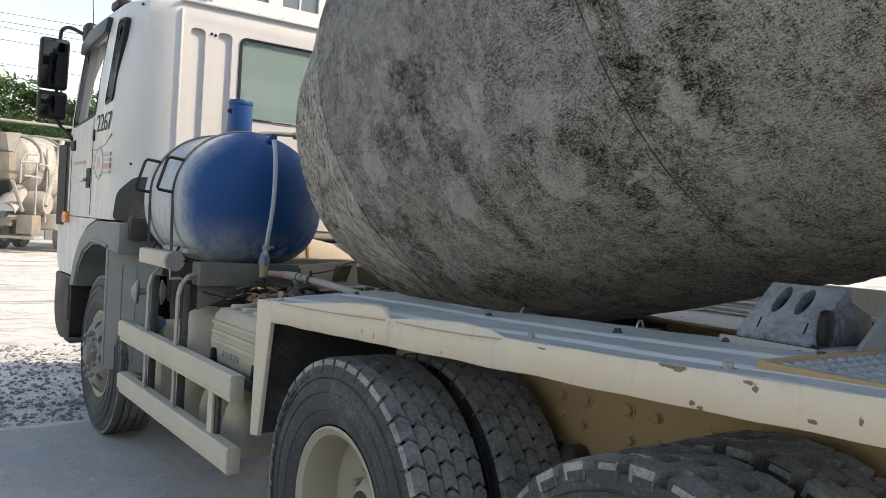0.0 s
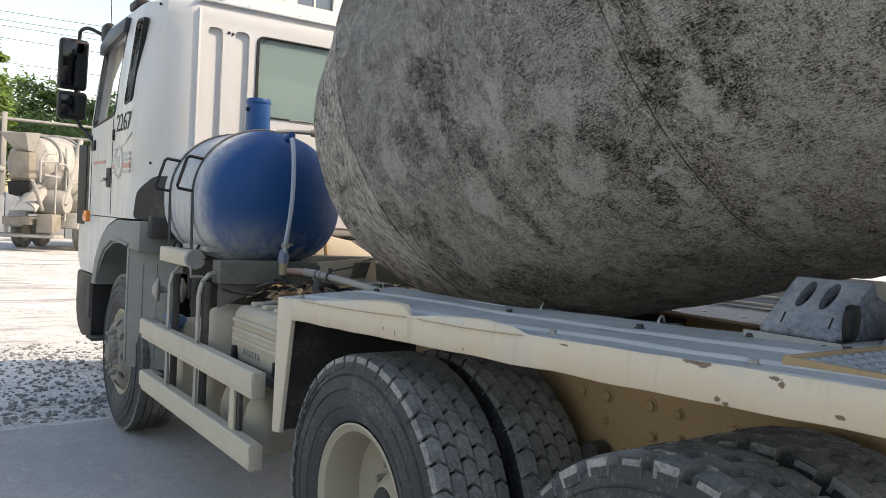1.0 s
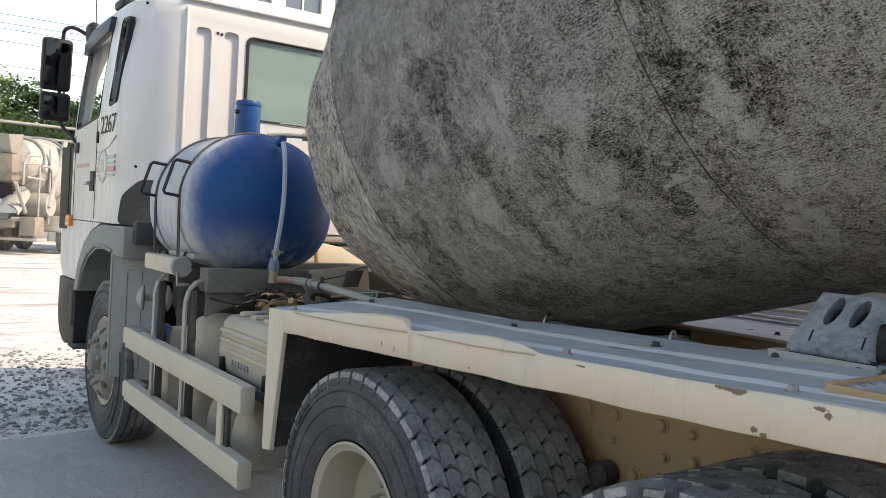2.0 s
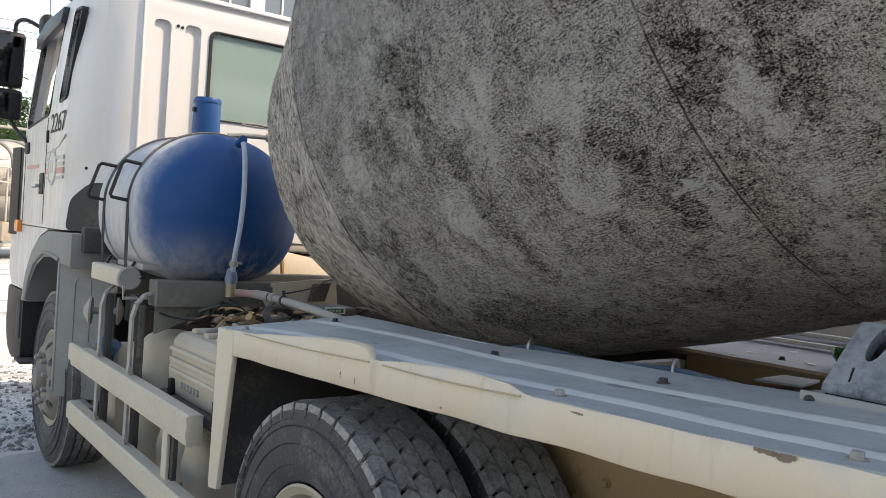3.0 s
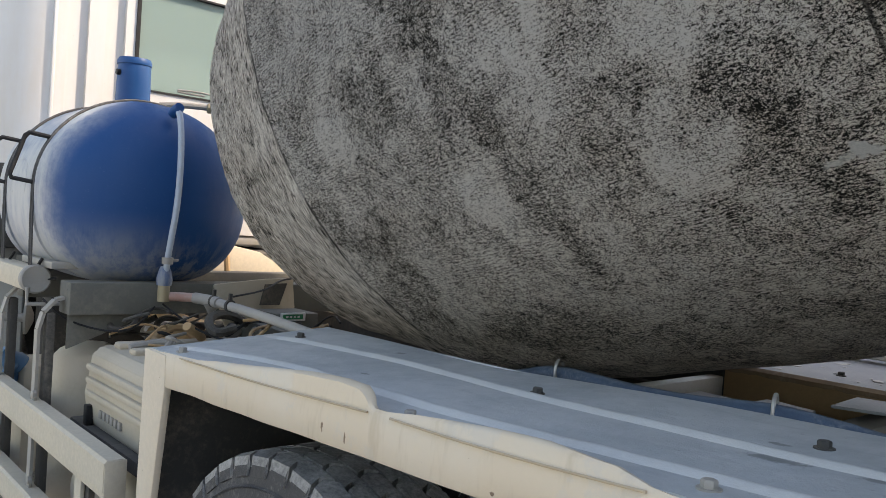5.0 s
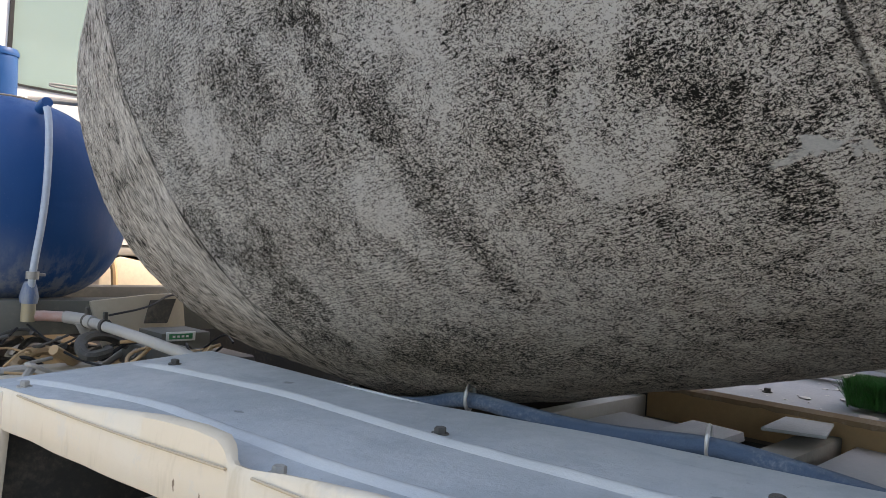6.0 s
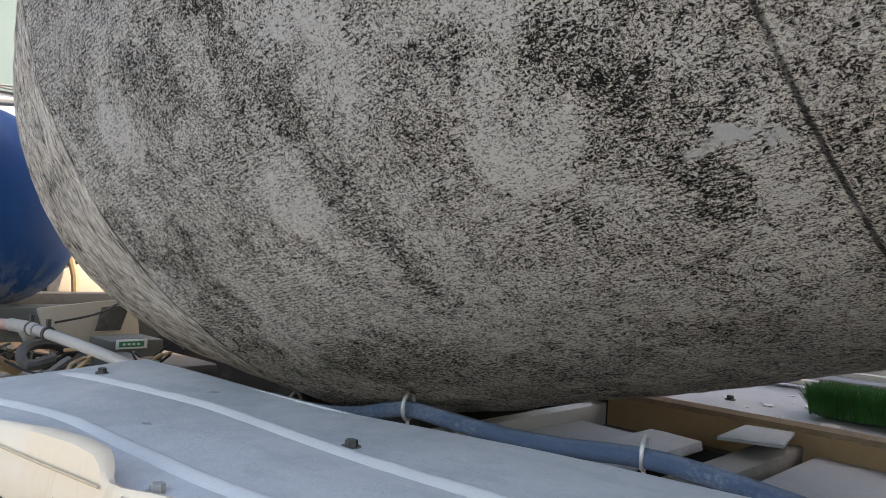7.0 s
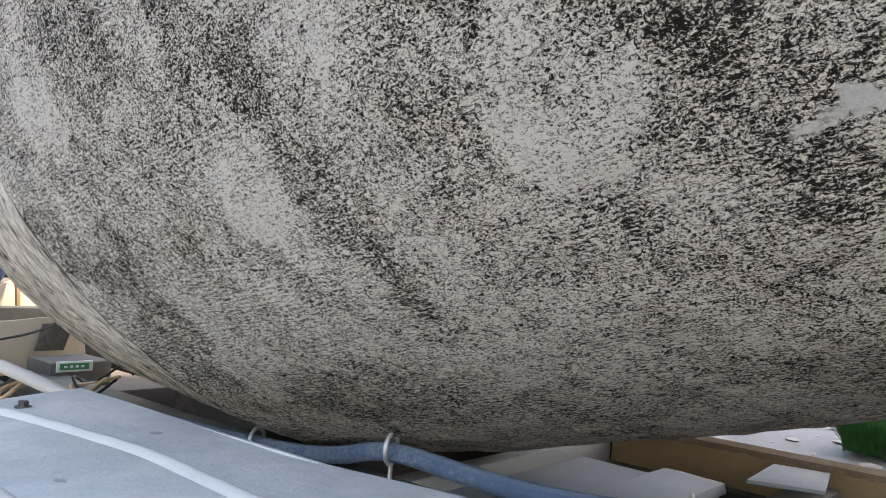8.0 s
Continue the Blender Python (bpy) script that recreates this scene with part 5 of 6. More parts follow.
    vessel((-0.80, 1.04, 0.50), 0.148, 0.42, sideways, "air_tank", BATT)
    vessel((-0.80, 0.71, 0.50), 0.148, 0.42, sideways, "air_tank", BATT)
    vessel((-1.0, 1.18, 0.83), 0.125, 0.30, Matrix.Identity(4), "air_dryer", BATT)
    vessel((-1.0, 1.42, 0.62), 0.10, 0.55, Matrix.Identity(4), "upright_tank", BATT)
    bm = bmesh.new()
    box(bm, -1.13, -0.8, 1.58, 1.86, 0.42, 0.88, 0.04)
    part("expansion_box", bm, BATT, truck)
    bm = bmesh.new()
    lathe(bm, [(0.05, 0), (0.05, 0.03), (0.03, 0.07), (0.028, 0.10)], 20, pose(-1.12, 1.66, 0.86, 0, -50, 0))
    part("blue_filler_cap", bm, BLUECAP, truck, "small faded blue filler cap")
    bm = bmesh.new()
    tube(bm, [(-1.15, 1.62, 0.88), (-1.19, 1.6, 0.84), (-1.17, 1.63, 0.78), (-1.12, 1.66, 0.85)], 0.02, 8, 2)
    part("blue_rag", bm, BLUECAP, truck)
    # spring hanger discs by the mudguard
    bm = bmesh.new()
    lathe(bm, [(0.02, 0), (0.055, 0.02), (0.075, 0.03), (0.075, 0.04), (0.02, 0.045), (0.02, 0.16), (0.075, 0.165), (0.075, 0.175), (0.055, 0.185), (0.02, 0.2)], 28, pose(-1.20, 1.98, 1.03, 0, 90, -20))
    part("spring_seat", bm, STEEL, truck)
    # wires and hoses under the tank
    rng = random.Random(4)
    for k in range(22):
        bm = bmesh.new()
        y = rng.uniform(0.45, 1.35)
        x = rng.uniform(-1.0, -0.45)
        z = rng.uniform(1.06, 1.17)
        pts = [(x + 0.09 * math.sin(i * 1.3 + k) + 0.02 * i, y + 0.10 * math.cos(i * 1.1 + k), z + rng.uniform(-0.05, 0.035)) for i in range(6)]
        tube(bm, pts, rng.choice((0.004, 0.006, 0.012, 0.017)), 8, 2)
        part("hose_loop", bm, rng.choice((DARK, BLACK, TAN, DARK, STEEL)), truck)
    for a in (((-1.19, 1.13, 1.2), (-1.12, 1.05, 1.12), (-0.98, 0.85, 1.10), (-0.86, 0.93, 1.19)), ((-0.83, 0.93, 1.2), (-0.78, 0.7, 1.12), (-0.72, 0.5, 1.11), (-0.5, 0.4, 1.13)), ((-0.62, 0.8, 1.24), (-0.45, 0.85, 1.26), (-0.33, 0.94, 1.30), (-0.2, 0.95, 1.3))):
        bm = bmesh.new()
        tube(bm, a, 0.004, 6, 2)
        part("cable", bm, BLACK, truck)
    bm = bmesh.new()
    prism(bm, [(-1.0, 1.16), (-0.82, 1.16), (-0.82, 1.135), (-0.98, 1.13), (-0.98, 1.06), (-1.0, 1.06)], "y", 1.18, 1.30, 0.004)
    part("bent_plate", bm, BEIGE, truck)


BEAM = dusty("flaking_beam_paint", (0.105, 0.105, 0.092), 0.7, (0.24, 0.22, 0.185), 0.45, fine=38, spots=(0.02, 0.017, 0.014), bump=0.0015)
BATT = dusty("dust_caked_cover", (0.40, 0.345, 0.265), 0.75, (0.50, 0.44, 0.35), 0.7)
TAG = plain("white_tag", (0.75, 0.76, 0.74), 0.5)
GREEN = plain("green_tag", (0.02, 0.22, 0.09), 0.5)
REDV = dusty("faded_red_valve", (0.45, 0.24, 0.20), 0.6, (0.52, 0.46, 0.42), 0.6)
PIPEW = dusty("pale_pipe", (0.30, 0.295, 0.28), 0.6, (0.40, 0.375, 0.34), 0.5)
BLUECAP = dusty("faded_blue_cap", (0.05, 0.14, 0.25), 0.6, (0.4, 0.4, 0.4), 0.4)
build_side_gear()


# ---- frame rails, subframe and what lies between ----
def build_frame():
    def rail(x0, x1, z0, z1, mt, nm, y0=-4.4, y1=3.6, label=""):
        bm = bmesh.new()
        box(bm, x0, x1, y0, y1, z0, z1, 0.006)
        return part(nm, bm, mt, truck, label)
    left = rail(-0.50, -0.40, 0.72, 1.06, TAN, "frame_rail", label="tan painted frame rail with rivets")
    # right rail coloured dark in place of the deep shade under the drum
    rail(0.40, 0.50, 0.72, 1.06, DARK, "frame_rail")
    sub = rail(-0.53, -0.39, 1.062, 1.14, BEAM, "subframe_rail", -4.4, 0.9)
    right = rail(0.44, 0.50, 0.95, 1.158, TAN, "subframe_rail", -4.4, -0.62, "tan subframe rail with a worn top edge")
    # front length of the tan rail, its shade put in as black colour
    rail(0.44, 0.50, 0.95, 1.158, DARK, "subframe_rail", -0.62, 0.9, "subframe rail under the drum, coloured black for the shade there")
    rng = random.Random(2)
    for i in range(26):
        for z in (0.80, 0.885, 0.97):
            y = -0.62 - 0.105 * i + rng.uniform(-0.02, 0.02)
            if (i + int(z * 100)) % 3 == 0:
                continue
            bm = bmesh.new()
            r = rng.choice((0.012, 0.015, 0.02))
            lathe(bm, [(r * 1.35, 0), (r * 1.35, 0.003), (r, 0.005), (r, 0.014), (r * 0.7, 0.018)], 10, pose(-0.5, y, z + rng.uniform(-0.01, 0.01), 0, -90, 0))
            part("rivet", bm, TAN, left)
    # spring and axle bulk between the wheels
    for y in (-0.57, -1.87):
        bm = bmesh.new()
        lathe(bm, [(0.09, -0.95), (0.11, -0.3), (0.2, -0.12), (0.2, 0.12), (0.11, 0.3), (0.09, 0.95)], 24, pose(0, y, 0.53, 0, 90, 0))
        part("axle", bm, DARK, truck)
    for k in range(5):
        bm = bmesh.new()
        box(bm, -0.60, -0.51, -1.9 + 0.12 * k, -0.5 - 0.12 * k, 0.60 + 0.03 * k, 0.626 + 0.03 * k, 0.004)
        part("leaf_spring", bm, DARK, truck)
    bm = bmesh.new()
    lathe(bm, [(0.03, -0.04), (0.042, -0.03), (0.042, 0.03), (0.03, 0.04)], 24, pose(-0.54, -1.05, 0.775, 0, 90, 0))
    part("spring_pivot", bm, DARK, truck)
    bm = bmesh.new()
    box(bm, -0.56, -0.50, -1.86, -1.62, 0.84, 0.93, 0.01)
    tube(bm, [(-0.56, -1.6, 0.93), (-0.58, -1.75, 0.93), (-0.58, -1.9, 0.90)], 0.018, 10)
    part("air_fitting", bm, TAN, truck)
    # walkway plate over the right rear wheels, right fender
    bm = bmesh.new()
    cols = []
    for i in range(33):
        x = 0.435 + 0.0252 * i
        cols.append([bm.verts.new((x, 0.25 - 0.05 * j, 1.166 + 0.06 * max(0, (x - 0.95) / 0.3) + 0.003 * noise.noise((x * 9, j * 0.4, 0)))) for j in range(90)])
    for a, b in zip(cols, cols[1:]):
        for j in range(89):
            bm.faces.new((a[j], a[j + 1], b[j + 1], b[j]))
    geo = bmesh.ops.extrude_face_region(bm, geom=list(bm.faces))
    bmesh.ops.translate(bm, vec=(0, 0, -0.007), verts=[v for v in geo["geom"] if isinstance(v, bmesh.types.BMVert)])
    walkway = part("walkway_plate", bm, WASHED, truck, "pale plate splashed with set cement", smooth=50)
    rng = random.Random(8)
    for k in range(110):
        x, y = 0.46 + rng.random() ** 1.4 * 0.6, rng.uniform(-1.7, 0.1)
        if 0.49 < x < 0.66 and -1.55 < y < -1.12:
            continue
        bm = bmesh.new()
        r = bmesh.ops.create_icosphere(bm, subdivisions=2, radius=0.004 + 0.022 * rng.random() ** 2.5)
        for v in r["verts"]:
            v.co *= 1 + 0.5 * noise.noise(v.co * 60 + Vector((k, 0, 0)))
            v.co.z *= 0.14
        o = part("cement_splash", bm, CEMENT, walkway)
        o.location = (x, y, 1.168 + 0.06 * max(0, (x - 0.95) / 0.3))
    for x, y in ((0.62, -0.92), (0.60, -1.65), (0.62, -0.2)):
        o = part("bolt", hexbolt(), DARK, walkway)
        o.location = (x, y, 1.168)
    for x0, z0 in ((1.0, 1.19), (1.12, 1.22)):
        bm = bmesh.new()
        box(bm, x0, x0 + 0.03, -3.6, 0.2, z0, z0 + 0.02, 0.006)
        part("raised_edge", bm, WHITEP, walkway)
    bm = bmesh.new()
    box(bm, 1.23, 1.25, -4.2, 0.2, 1.1, 1.36, 0.006)
    part("outer_board", bm, WHITEP, walkway)
    # cross members and floor plates between the rails
    for y0, y1, z, mt in ((-0.57, -0.62, 1.125, STEEL), (-1.10, -1.19, 1.112, BEAM), (-1.72, -1.80, 1.12, BEAM), (0.05, -0.02, 1.11, BEAM), (-2.5, -2.6, 1.12, BEAM)):
        bm = bmesh.new()
        box(bm, -0.39, 0.44, y1, y0, z - 0.075, z, 0.005)
        part("cross_member", bm, mt, truck)
    bm = bmesh.new()
    pts = [(-0.62, 1.088), (-0.80, 1.083), (-0.84, 1.106), (-0.88, 1.106), (-0.985, 1.102), (-0.99, 1.08), (-0.985, 1.076), (-0.88, 1.088), (-0.84, 1.086), (-0.80, 1.066), (-0.62, 1.07)]
    prism(bm, pts, "x", -0.39, 0.30, 0.002)
    part("floor_plate", bm, WASHED, truck, "grey folded plate between the rails")
    bm = bmesh.new()
    prism(bm, [(0.19, -1.07), (0.40, -1.055), (0.43, -1.17), (0.24, -1.21)], "z", 1.138, 1.147, 0.002)
    part("gusset_plate", bm, WASHED, truck)
    bm = bmesh.new()
    prism(bm, [(-1.23, 1.10), (-1.66, 1.09), (-1.66, 1.07), (-1.23, 1.08)], "x", -0.2, 0.42, 0.003)
    part("floor_plate", bm, WASHED, truck)
    bm = bmesh.new()
    box(bm, -0.39, 0.43, -4.2, 0.5, 0.80, 0.815, 0.003)
    part("belly_plate", bm, DARK, truck)
    # ragged rusty lip along the right rail
    bm = bmesh.new()
    cols = []
    for k in range(120):
        y = 0.3 - 0.022 * k
        d = 0.006 * noise.noise((y * 25, 0, 0))
        cols.append([bm.verts.new((x, y, z)) for x, z in ((0.428 + d, 1.148 + d), (0.428 + d, 1.162), (0.442, 1.172), (0.45, 1.17), (0.45, 1.148))])
    for a, b in zip(cols, cols[1:]):
        for i in range(5):
            bm.faces.new((a[i], a[(i + 1) % 5], b[(i + 1) % 5], b[i]))
    part("worn_lip", bm, RUSTY, right)
    # hose with its wire rings
    bm = bmesh.new()
    tube(bm, [(-0.40, 0.55, 1.10), (-0.45, 0.27, 1.118), (-0.46, 0.0, 1.128), (-0.46, -0.26, 1.140), (-0.46, -0.42, 1.152), (-0.457, -0.54, 1.172), (-0.454, -0.61, 1.196), (-0.452, -0.68, 1.206), (-0.455, -0.80, 1.202), (-0.46, -0.93, 1.200), (-0.465, -1.06, 1.208), (-0.467, -1.16, 1.220), (-0.466, -1.24, 1.227), (-0.463, -1.33, 1.222), (-0.46, -1.46, 1.210), (-0.46, -1.7, 1.18), (-0.46, -2.4, 1.165)], 0.0175, 14, 2)
    hose = part("rubber_hose", bm, HOSE, truck, "blue-grey rubber hose crusted with cement")
    for y, z in ((-0.665, 1.205), (-1.225, 1.226), (-0.27, 1.142)):
        bm = bmesh.new()
        pts = [(-0.458 + 0.025 * math.sin(a), y + 0.008 * math.sin(a), z + 0.006 + 0.028 * math.cos(a)) for a in [2 * math.pi * k / 24 for k in range(25)]]
        tube(bm, pts, 0.0042, 8)
        tube(bm, [(-0.458, y, z - 0.02), (-0.458, y, 1.135)], 0.0042, 8)
        part("wire_ring", bm, RING, hose)


def build_chock():
    """A slotted wheel chock resting in an angle-iron tray at the fender's inner edge."""
    ch = thing("wheel_chock", "dark plastic wheel chock with two slots, splashed with cement", "wheel chock", (-0.64, -1.89, 1.30))
    back = Matrix.Translation((0.64, 1.89, -1.30))

    def bit(name, bm, mt, label=""):
        o = part(name, bm, mt, ch, label)
        o.matrix_parent_inverse = back
        return o
    bm = bmesh.new()
    prism(bm, [(-0.755, 1.30), (-0.757, 1.316), (-0.612, 1.438), (-0.594, 1.433), (-0.592, 1.40), (-0.48, 1.372), (-0.47, 1.30)], "y", -1.968, -1.773, 0.006)
    cut = []
    for y in (-1.832, -1.892):
        c = bmesh.new()
        lathe(c, [(0.0165, -0.2), (0.0165, 0.2)], 24, pose(-0.66, y, 1.398, 0, 0, 0) @ pose(0, 0, 0, 0, -40, 0) @ Matrix.Diagonal((2.9, 1.0, 1, 1)))
        cut.append(c)
    hollow = bmesh.new()
    prism(hollow, [(-0.715, 1.312), (-0.612, 1.402), (-0.56, 1.36), (-0.54, 1.312)], "y", -1.956, -1.785)
    bit("body", carve(bm, [hollow] + cut), CHOCK)
    bm = bmesh.new()
    prism(bm, rounded([(-0.735, 1.305), (-0.70, 1.305), (-0.685, 1.375), (-0.71, 1.392), (-0.735, 1.375)], 0.012), "y", -1.986, -1.967, 0.004)
    bit("side_clamp", bm, BLACK, "black side clamp")
    for y in (-1.82, -1.94):
        bm = bmesh.new()
        tube(bm, [(-0.742, y, 1.328), (-0.715, y + 0.006, 1.352)], 0.0022, 6)
        bit("moulded_notch", bm, BLACK)
    bm = bmesh.new()
    box(bm, -0.752, -0.748, -1.98, -1.78, 1.298, 1.308, 0.001)
    bit("base_ridge", bm, BLACK)
    bm = bmesh.new()
    box(bm, -0.79, -0.49, -2.02, -1.75, 1.262, 1.299, 0.004)
    part("chock_tray", bm, WASHED, truck)
    bm = bmesh.new()
    box(bm, -0.797, -0.789, -2.0, -1.755, 1.262, 1.305, 0.002)
    part("tray_angle", bm, PIPEW, truck, "pale angle iron with two bolts")
    bm = bmesh.new()
    prism(bm, [(-0.72, 1.262), (-0.50, 1.262), (-0.50, 1.40), (-0.53, 1.40)], "y", -2.035, -2.022, 0.002)
    part("tray_side", bm, WASHED, truck)
    for y in (-1.775, -1.965):
        o = part("bolt", hexbolt(0.007, 0.01), DARK, truck)
        o.location = (-0.797, y, 1.288)
        o.rotation_euler = (0, radians(-90), 0)
    bm = bmesh.new()
    tube(bm, [(-0.46, -2.05, 1.30), (-0.2, -2.04, 1.30), (0.2, -2.02, 1.29), (0.45, -2.0, 1.27)], 0.02, 12, 1)
    part("blue_hose", bm, BLUECAP2, truck, "bright blue hose beside the chock")


BLUECAP2 = plain("blue_hose_rubber", (0.03, 0.22, 0.50), 0.5)


def build_step():
    """Expanded-metal step on a flat frame over the fender."""
    bm = bmesh.new()
    z = 1.315
    box(bm, -1.15, -0.66, -2.10, -2.085, z - 0.04, z, 0.002)
    box(bm, -1.155, -1.14, -3.2, -2.085, z - 0.035, z - 0.002, 0.002)
    box(bm, -0.67, -0.655, -3.2, -2.085, z - 0.035, z - 0.002, 0.002)
    step = part("tread_step", bm, TAN, truck, "cream framed step with raised diamond grip")
    bm = bmesh.new()
    rng = random.Random(1)
    box(bm, -1.14, -0.67, -3.2, -2.10, z - 0.012, z - 0.006, 0)
    for i in range(12):
        for j in range(26):
            x = -1.12 + i * 0.039 + (0.0195 if j % 2 else 0)
            y = -2.125 - j * 0.04
            if x > -0.69:
                continue
            vs = [bm.verts.new((x + a, y + b, z - 0.006 + c)) for a, b, c in ((-0.016, 0, 0), (0, 0.017, 0), (0.016, 0, 0), (0, -0.017, 0), (-0.006, 0, 0.007), (0.006, 0, 0.007))]
            for f in ((0, 1, 5, 4), (1, 2, 5), (2, 3, 4, 5), (3, 0, 4)):
                bm.faces.new([vs[q] for q in f])
    part("grip_plate", bm, WASHED, step, "grey diamond grip plate")
    for y in (-2.3, -2.8):
        bm = bmesh.new()
        box(bm, -1.15, -1.11, y - 0.02, y + 0.02, 1.26, z - 0.03, 0.003)
        part("step_foot", bm, TAN, step)


def build_brush():
    """A green bristle brush head lying on the walkway."""
    br = thing("brush_head", "green bristled brush head lying on the plate", "brush", (0.63, -1.34, 1.172))
    bm = bmesh.new()
    box(bm, -0.05, 0.07, -0.18, 0.17, 0.002, 0.03, 0.006)
    part("back", bm, DARKGREEN, br)
    rng = random.Random(3)
    verts, faces = [], []
    for k in range(34000):
        x, y = rng.uniform(-0.06, 0.09), rng.uniform(-0.195, 0.185)
        h = rng.uniform(0.05, 0.082)
        lx, ly = rng.gauss(0, 0.012) + x * 0.10, rng.gauss(0, 0.012) + y * 0.05
        a = rng.uniform(0, math.pi)
        w = 0.0011
        dx, dy = w * math.cos(a), w * math.sin(a)
        n = len(verts)
        z0 = rng.uniform(0.0, 0.05)
        verts += [(x - dx, y - dy, z0), (x + dx, y + dy, z0), (x + lx + dx * 0.6, y + ly + dy * 0.6, h), (x + lx - dx * 0.6, y + ly - dy * 0.6, h)]
        faces.append((n, n + 1, n + 2, n + 3))
    me = bpy.data.meshes.new("bristles")
    me.from_pydata(verts, [], faces)
    me.materials.append(BRISTLE)
    o = new("bristles", me)
    o.parent = br
    tagged(o, kind="stuff")


WASHED = dusty("cement_splashed_plate", (0.25, 0.265, 0.275), 0.8, (0.38, 0.39, 0.39), 0.5, spots=(0.58, 0.58, 0.57), bump=0.002)
CEMENT = dusty("set_cement", (0.46, 0.45, 0.43), 0.95, (0.55, 0.54, 0.52), 0.5, bump=0.003)
WHITEP = dusty("white_board_paint", (0.62, 0.60, 0.56), 0.6, (0.5, 0.47, 0.42), 0.3)
RUSTY = dusty("rusty_lip", (0.22, 0.15, 0.09), 0.8, (0.45, 0.40, 0.33), 0.45, spots=(0.10, 0.05, 0.025))
HOSE = dusty("crusted_hose", (0.05, 0.09, 0.15), 0.75, (0.34, 0.38, 0.42), 0.35, fine=140, bump=0.004, spots=(0.5, 0.5, 0.5))
RING = plain("galvanised_wire", (0.55, 0.55, 0.54), 0.4, 0.6)
CHOCK = dusty("cement_splashed_plastic", (0.03, 0.045, 0.075), 0.5, (0.42, 0.43, 0.44), 0.62, fine=45, bump=0.002)
DARKGREEN = plain("green_plastic", (0.02, 0.10, 0.03), 0.5)
bristle = Mat("green_bristle", (0.018, 0.12, 0.025), 0.45)
bristle.layer(bristle.ramp(bristle.noise(60, 3), 0.4, 0.7, 0, 0.8), (0.03, 0.20, 0.04))
BRISTLE = bristle.done()
build_frame()
build_chock()
build_step()
build_brush()


# ---- yard ahead of the truck ----
def build_gravel():
    """Loose stones over the worn stretch ahead of the front wheels."""
    rng = random.Random(6)
    shapes = []
    for k in range(6):
        bm = bmesh.new()
        r = bmesh.ops.create_icosphere(bm, subdivisions=1, radius=1)
        for v in r["verts"]:
            v.co *= 1 + 0.55 * noise.noise(v.co * 1.7 + Vector((k * 9, 0, 0)))
            v.co.z *= 0.55
        shapes.append(([tuple(v.co) for v in bm.verts], [[v.index for v in f.verts] for f in (bm.verts.index_update() or bm.faces)]))
        bm.free()
    verts, faces = [], []
    for k in range(9000):
        x, y = rng.uniform(-3.6, 0.4), 3.1 + rng.random() ** 1.3 * 3.4
        size = 0.004 + 0.022 * rng.random() ** 5
        vs, fs = shapes[k % 6]
        a = rng.uniform(0, 6.28)
        c, s_ = math.cos(a), math.sin(a)
        n = len(verts)
        for vx, vy, vz in vs:
            verts.append((x + size * (vx * c - vy * s_), y + size * (vx * s_ + vy * c), size * (vz + 0.25) - 0.004))
        faces += [[n + i for i in f] for f in fs]
    me = bpy.data.meshes.new("gravel")
    me.from_pydata(verts, [], faces)
    me.materials.append(GRAVEL)
    tagged(new("gravel", me), "loose grey gravel scattered over the worn yard", "gravel", kind="stuff")


def build_slab_edge():
    """The thin concrete slab under the truck, ending at the gravel."""
    bm = bmesh.new()
    n = 60
    a, b = [], []
    for i in range(n + 1):
        x = -8 + 12 * i / n
        y = 3.02 + 0.06 * noise.noise((x * 1.7, 0, 0)) + 0.09 * (x + 1.2)
        a.append(bm.verts.new((x, y, 0.004)))
        b.append(bm.verts.new((x, -12, 0.004)))
    lo = [bm.verts.new((v.co.x, v.co.y + 0.03, -0.03)) for v in a]
    for i in range(n):
        bm.faces.new((a[i], a[i + 1], b[i + 1], b[i]))
        bm.faces.new((lo[i], lo[i + 1], a[i + 1], a[i]))
    tagged(part("pavement", bm, SLAB), "smooth grey concrete slab thinly dusted", "pavement", kind="structure")


slab = Mat("grey_slab", (0.33, 0.33, 0.33), 0.85)
f1, f2, f3 = slab.noise(1.2, 6, 0.65), slab.noise(9, 5, 0.7), slab.noise(55, 4, 0.8)
slab.layer(slab.ramp(f1, 0.42, 0.62, 0, 0.7), (0.40, 0.395, 0.38))
slab.layer(slab.ramp(f2, 0.5, 0.7, 0, 0.5), (0.25, 0.25, 0.25))
slab.layer(slab.ramp(f3, 0.57, 0.66, 0, 0.85), (0.12, 0.115, 0.11))
slab.layer(slab.ramp(slab.noise(5, 5, 0.75, stretch=(2.2, 0.5, 1), shift=(3, 1, 0)), 0.56, 0.66, 0, 0.5), (0.46, 0.455, 0.44))
slab.bump(f3, 0.007).bump(f2, 0.004, 0.5)
SLAB = slab.done()
GRAVEL = dusty("grey_gravel", (0.20, 0.20, 0.195), 0.9, (0.32, 0.31, 0.295), 0.3, bump=0.002)
build_gravel()
build_slab_edge()


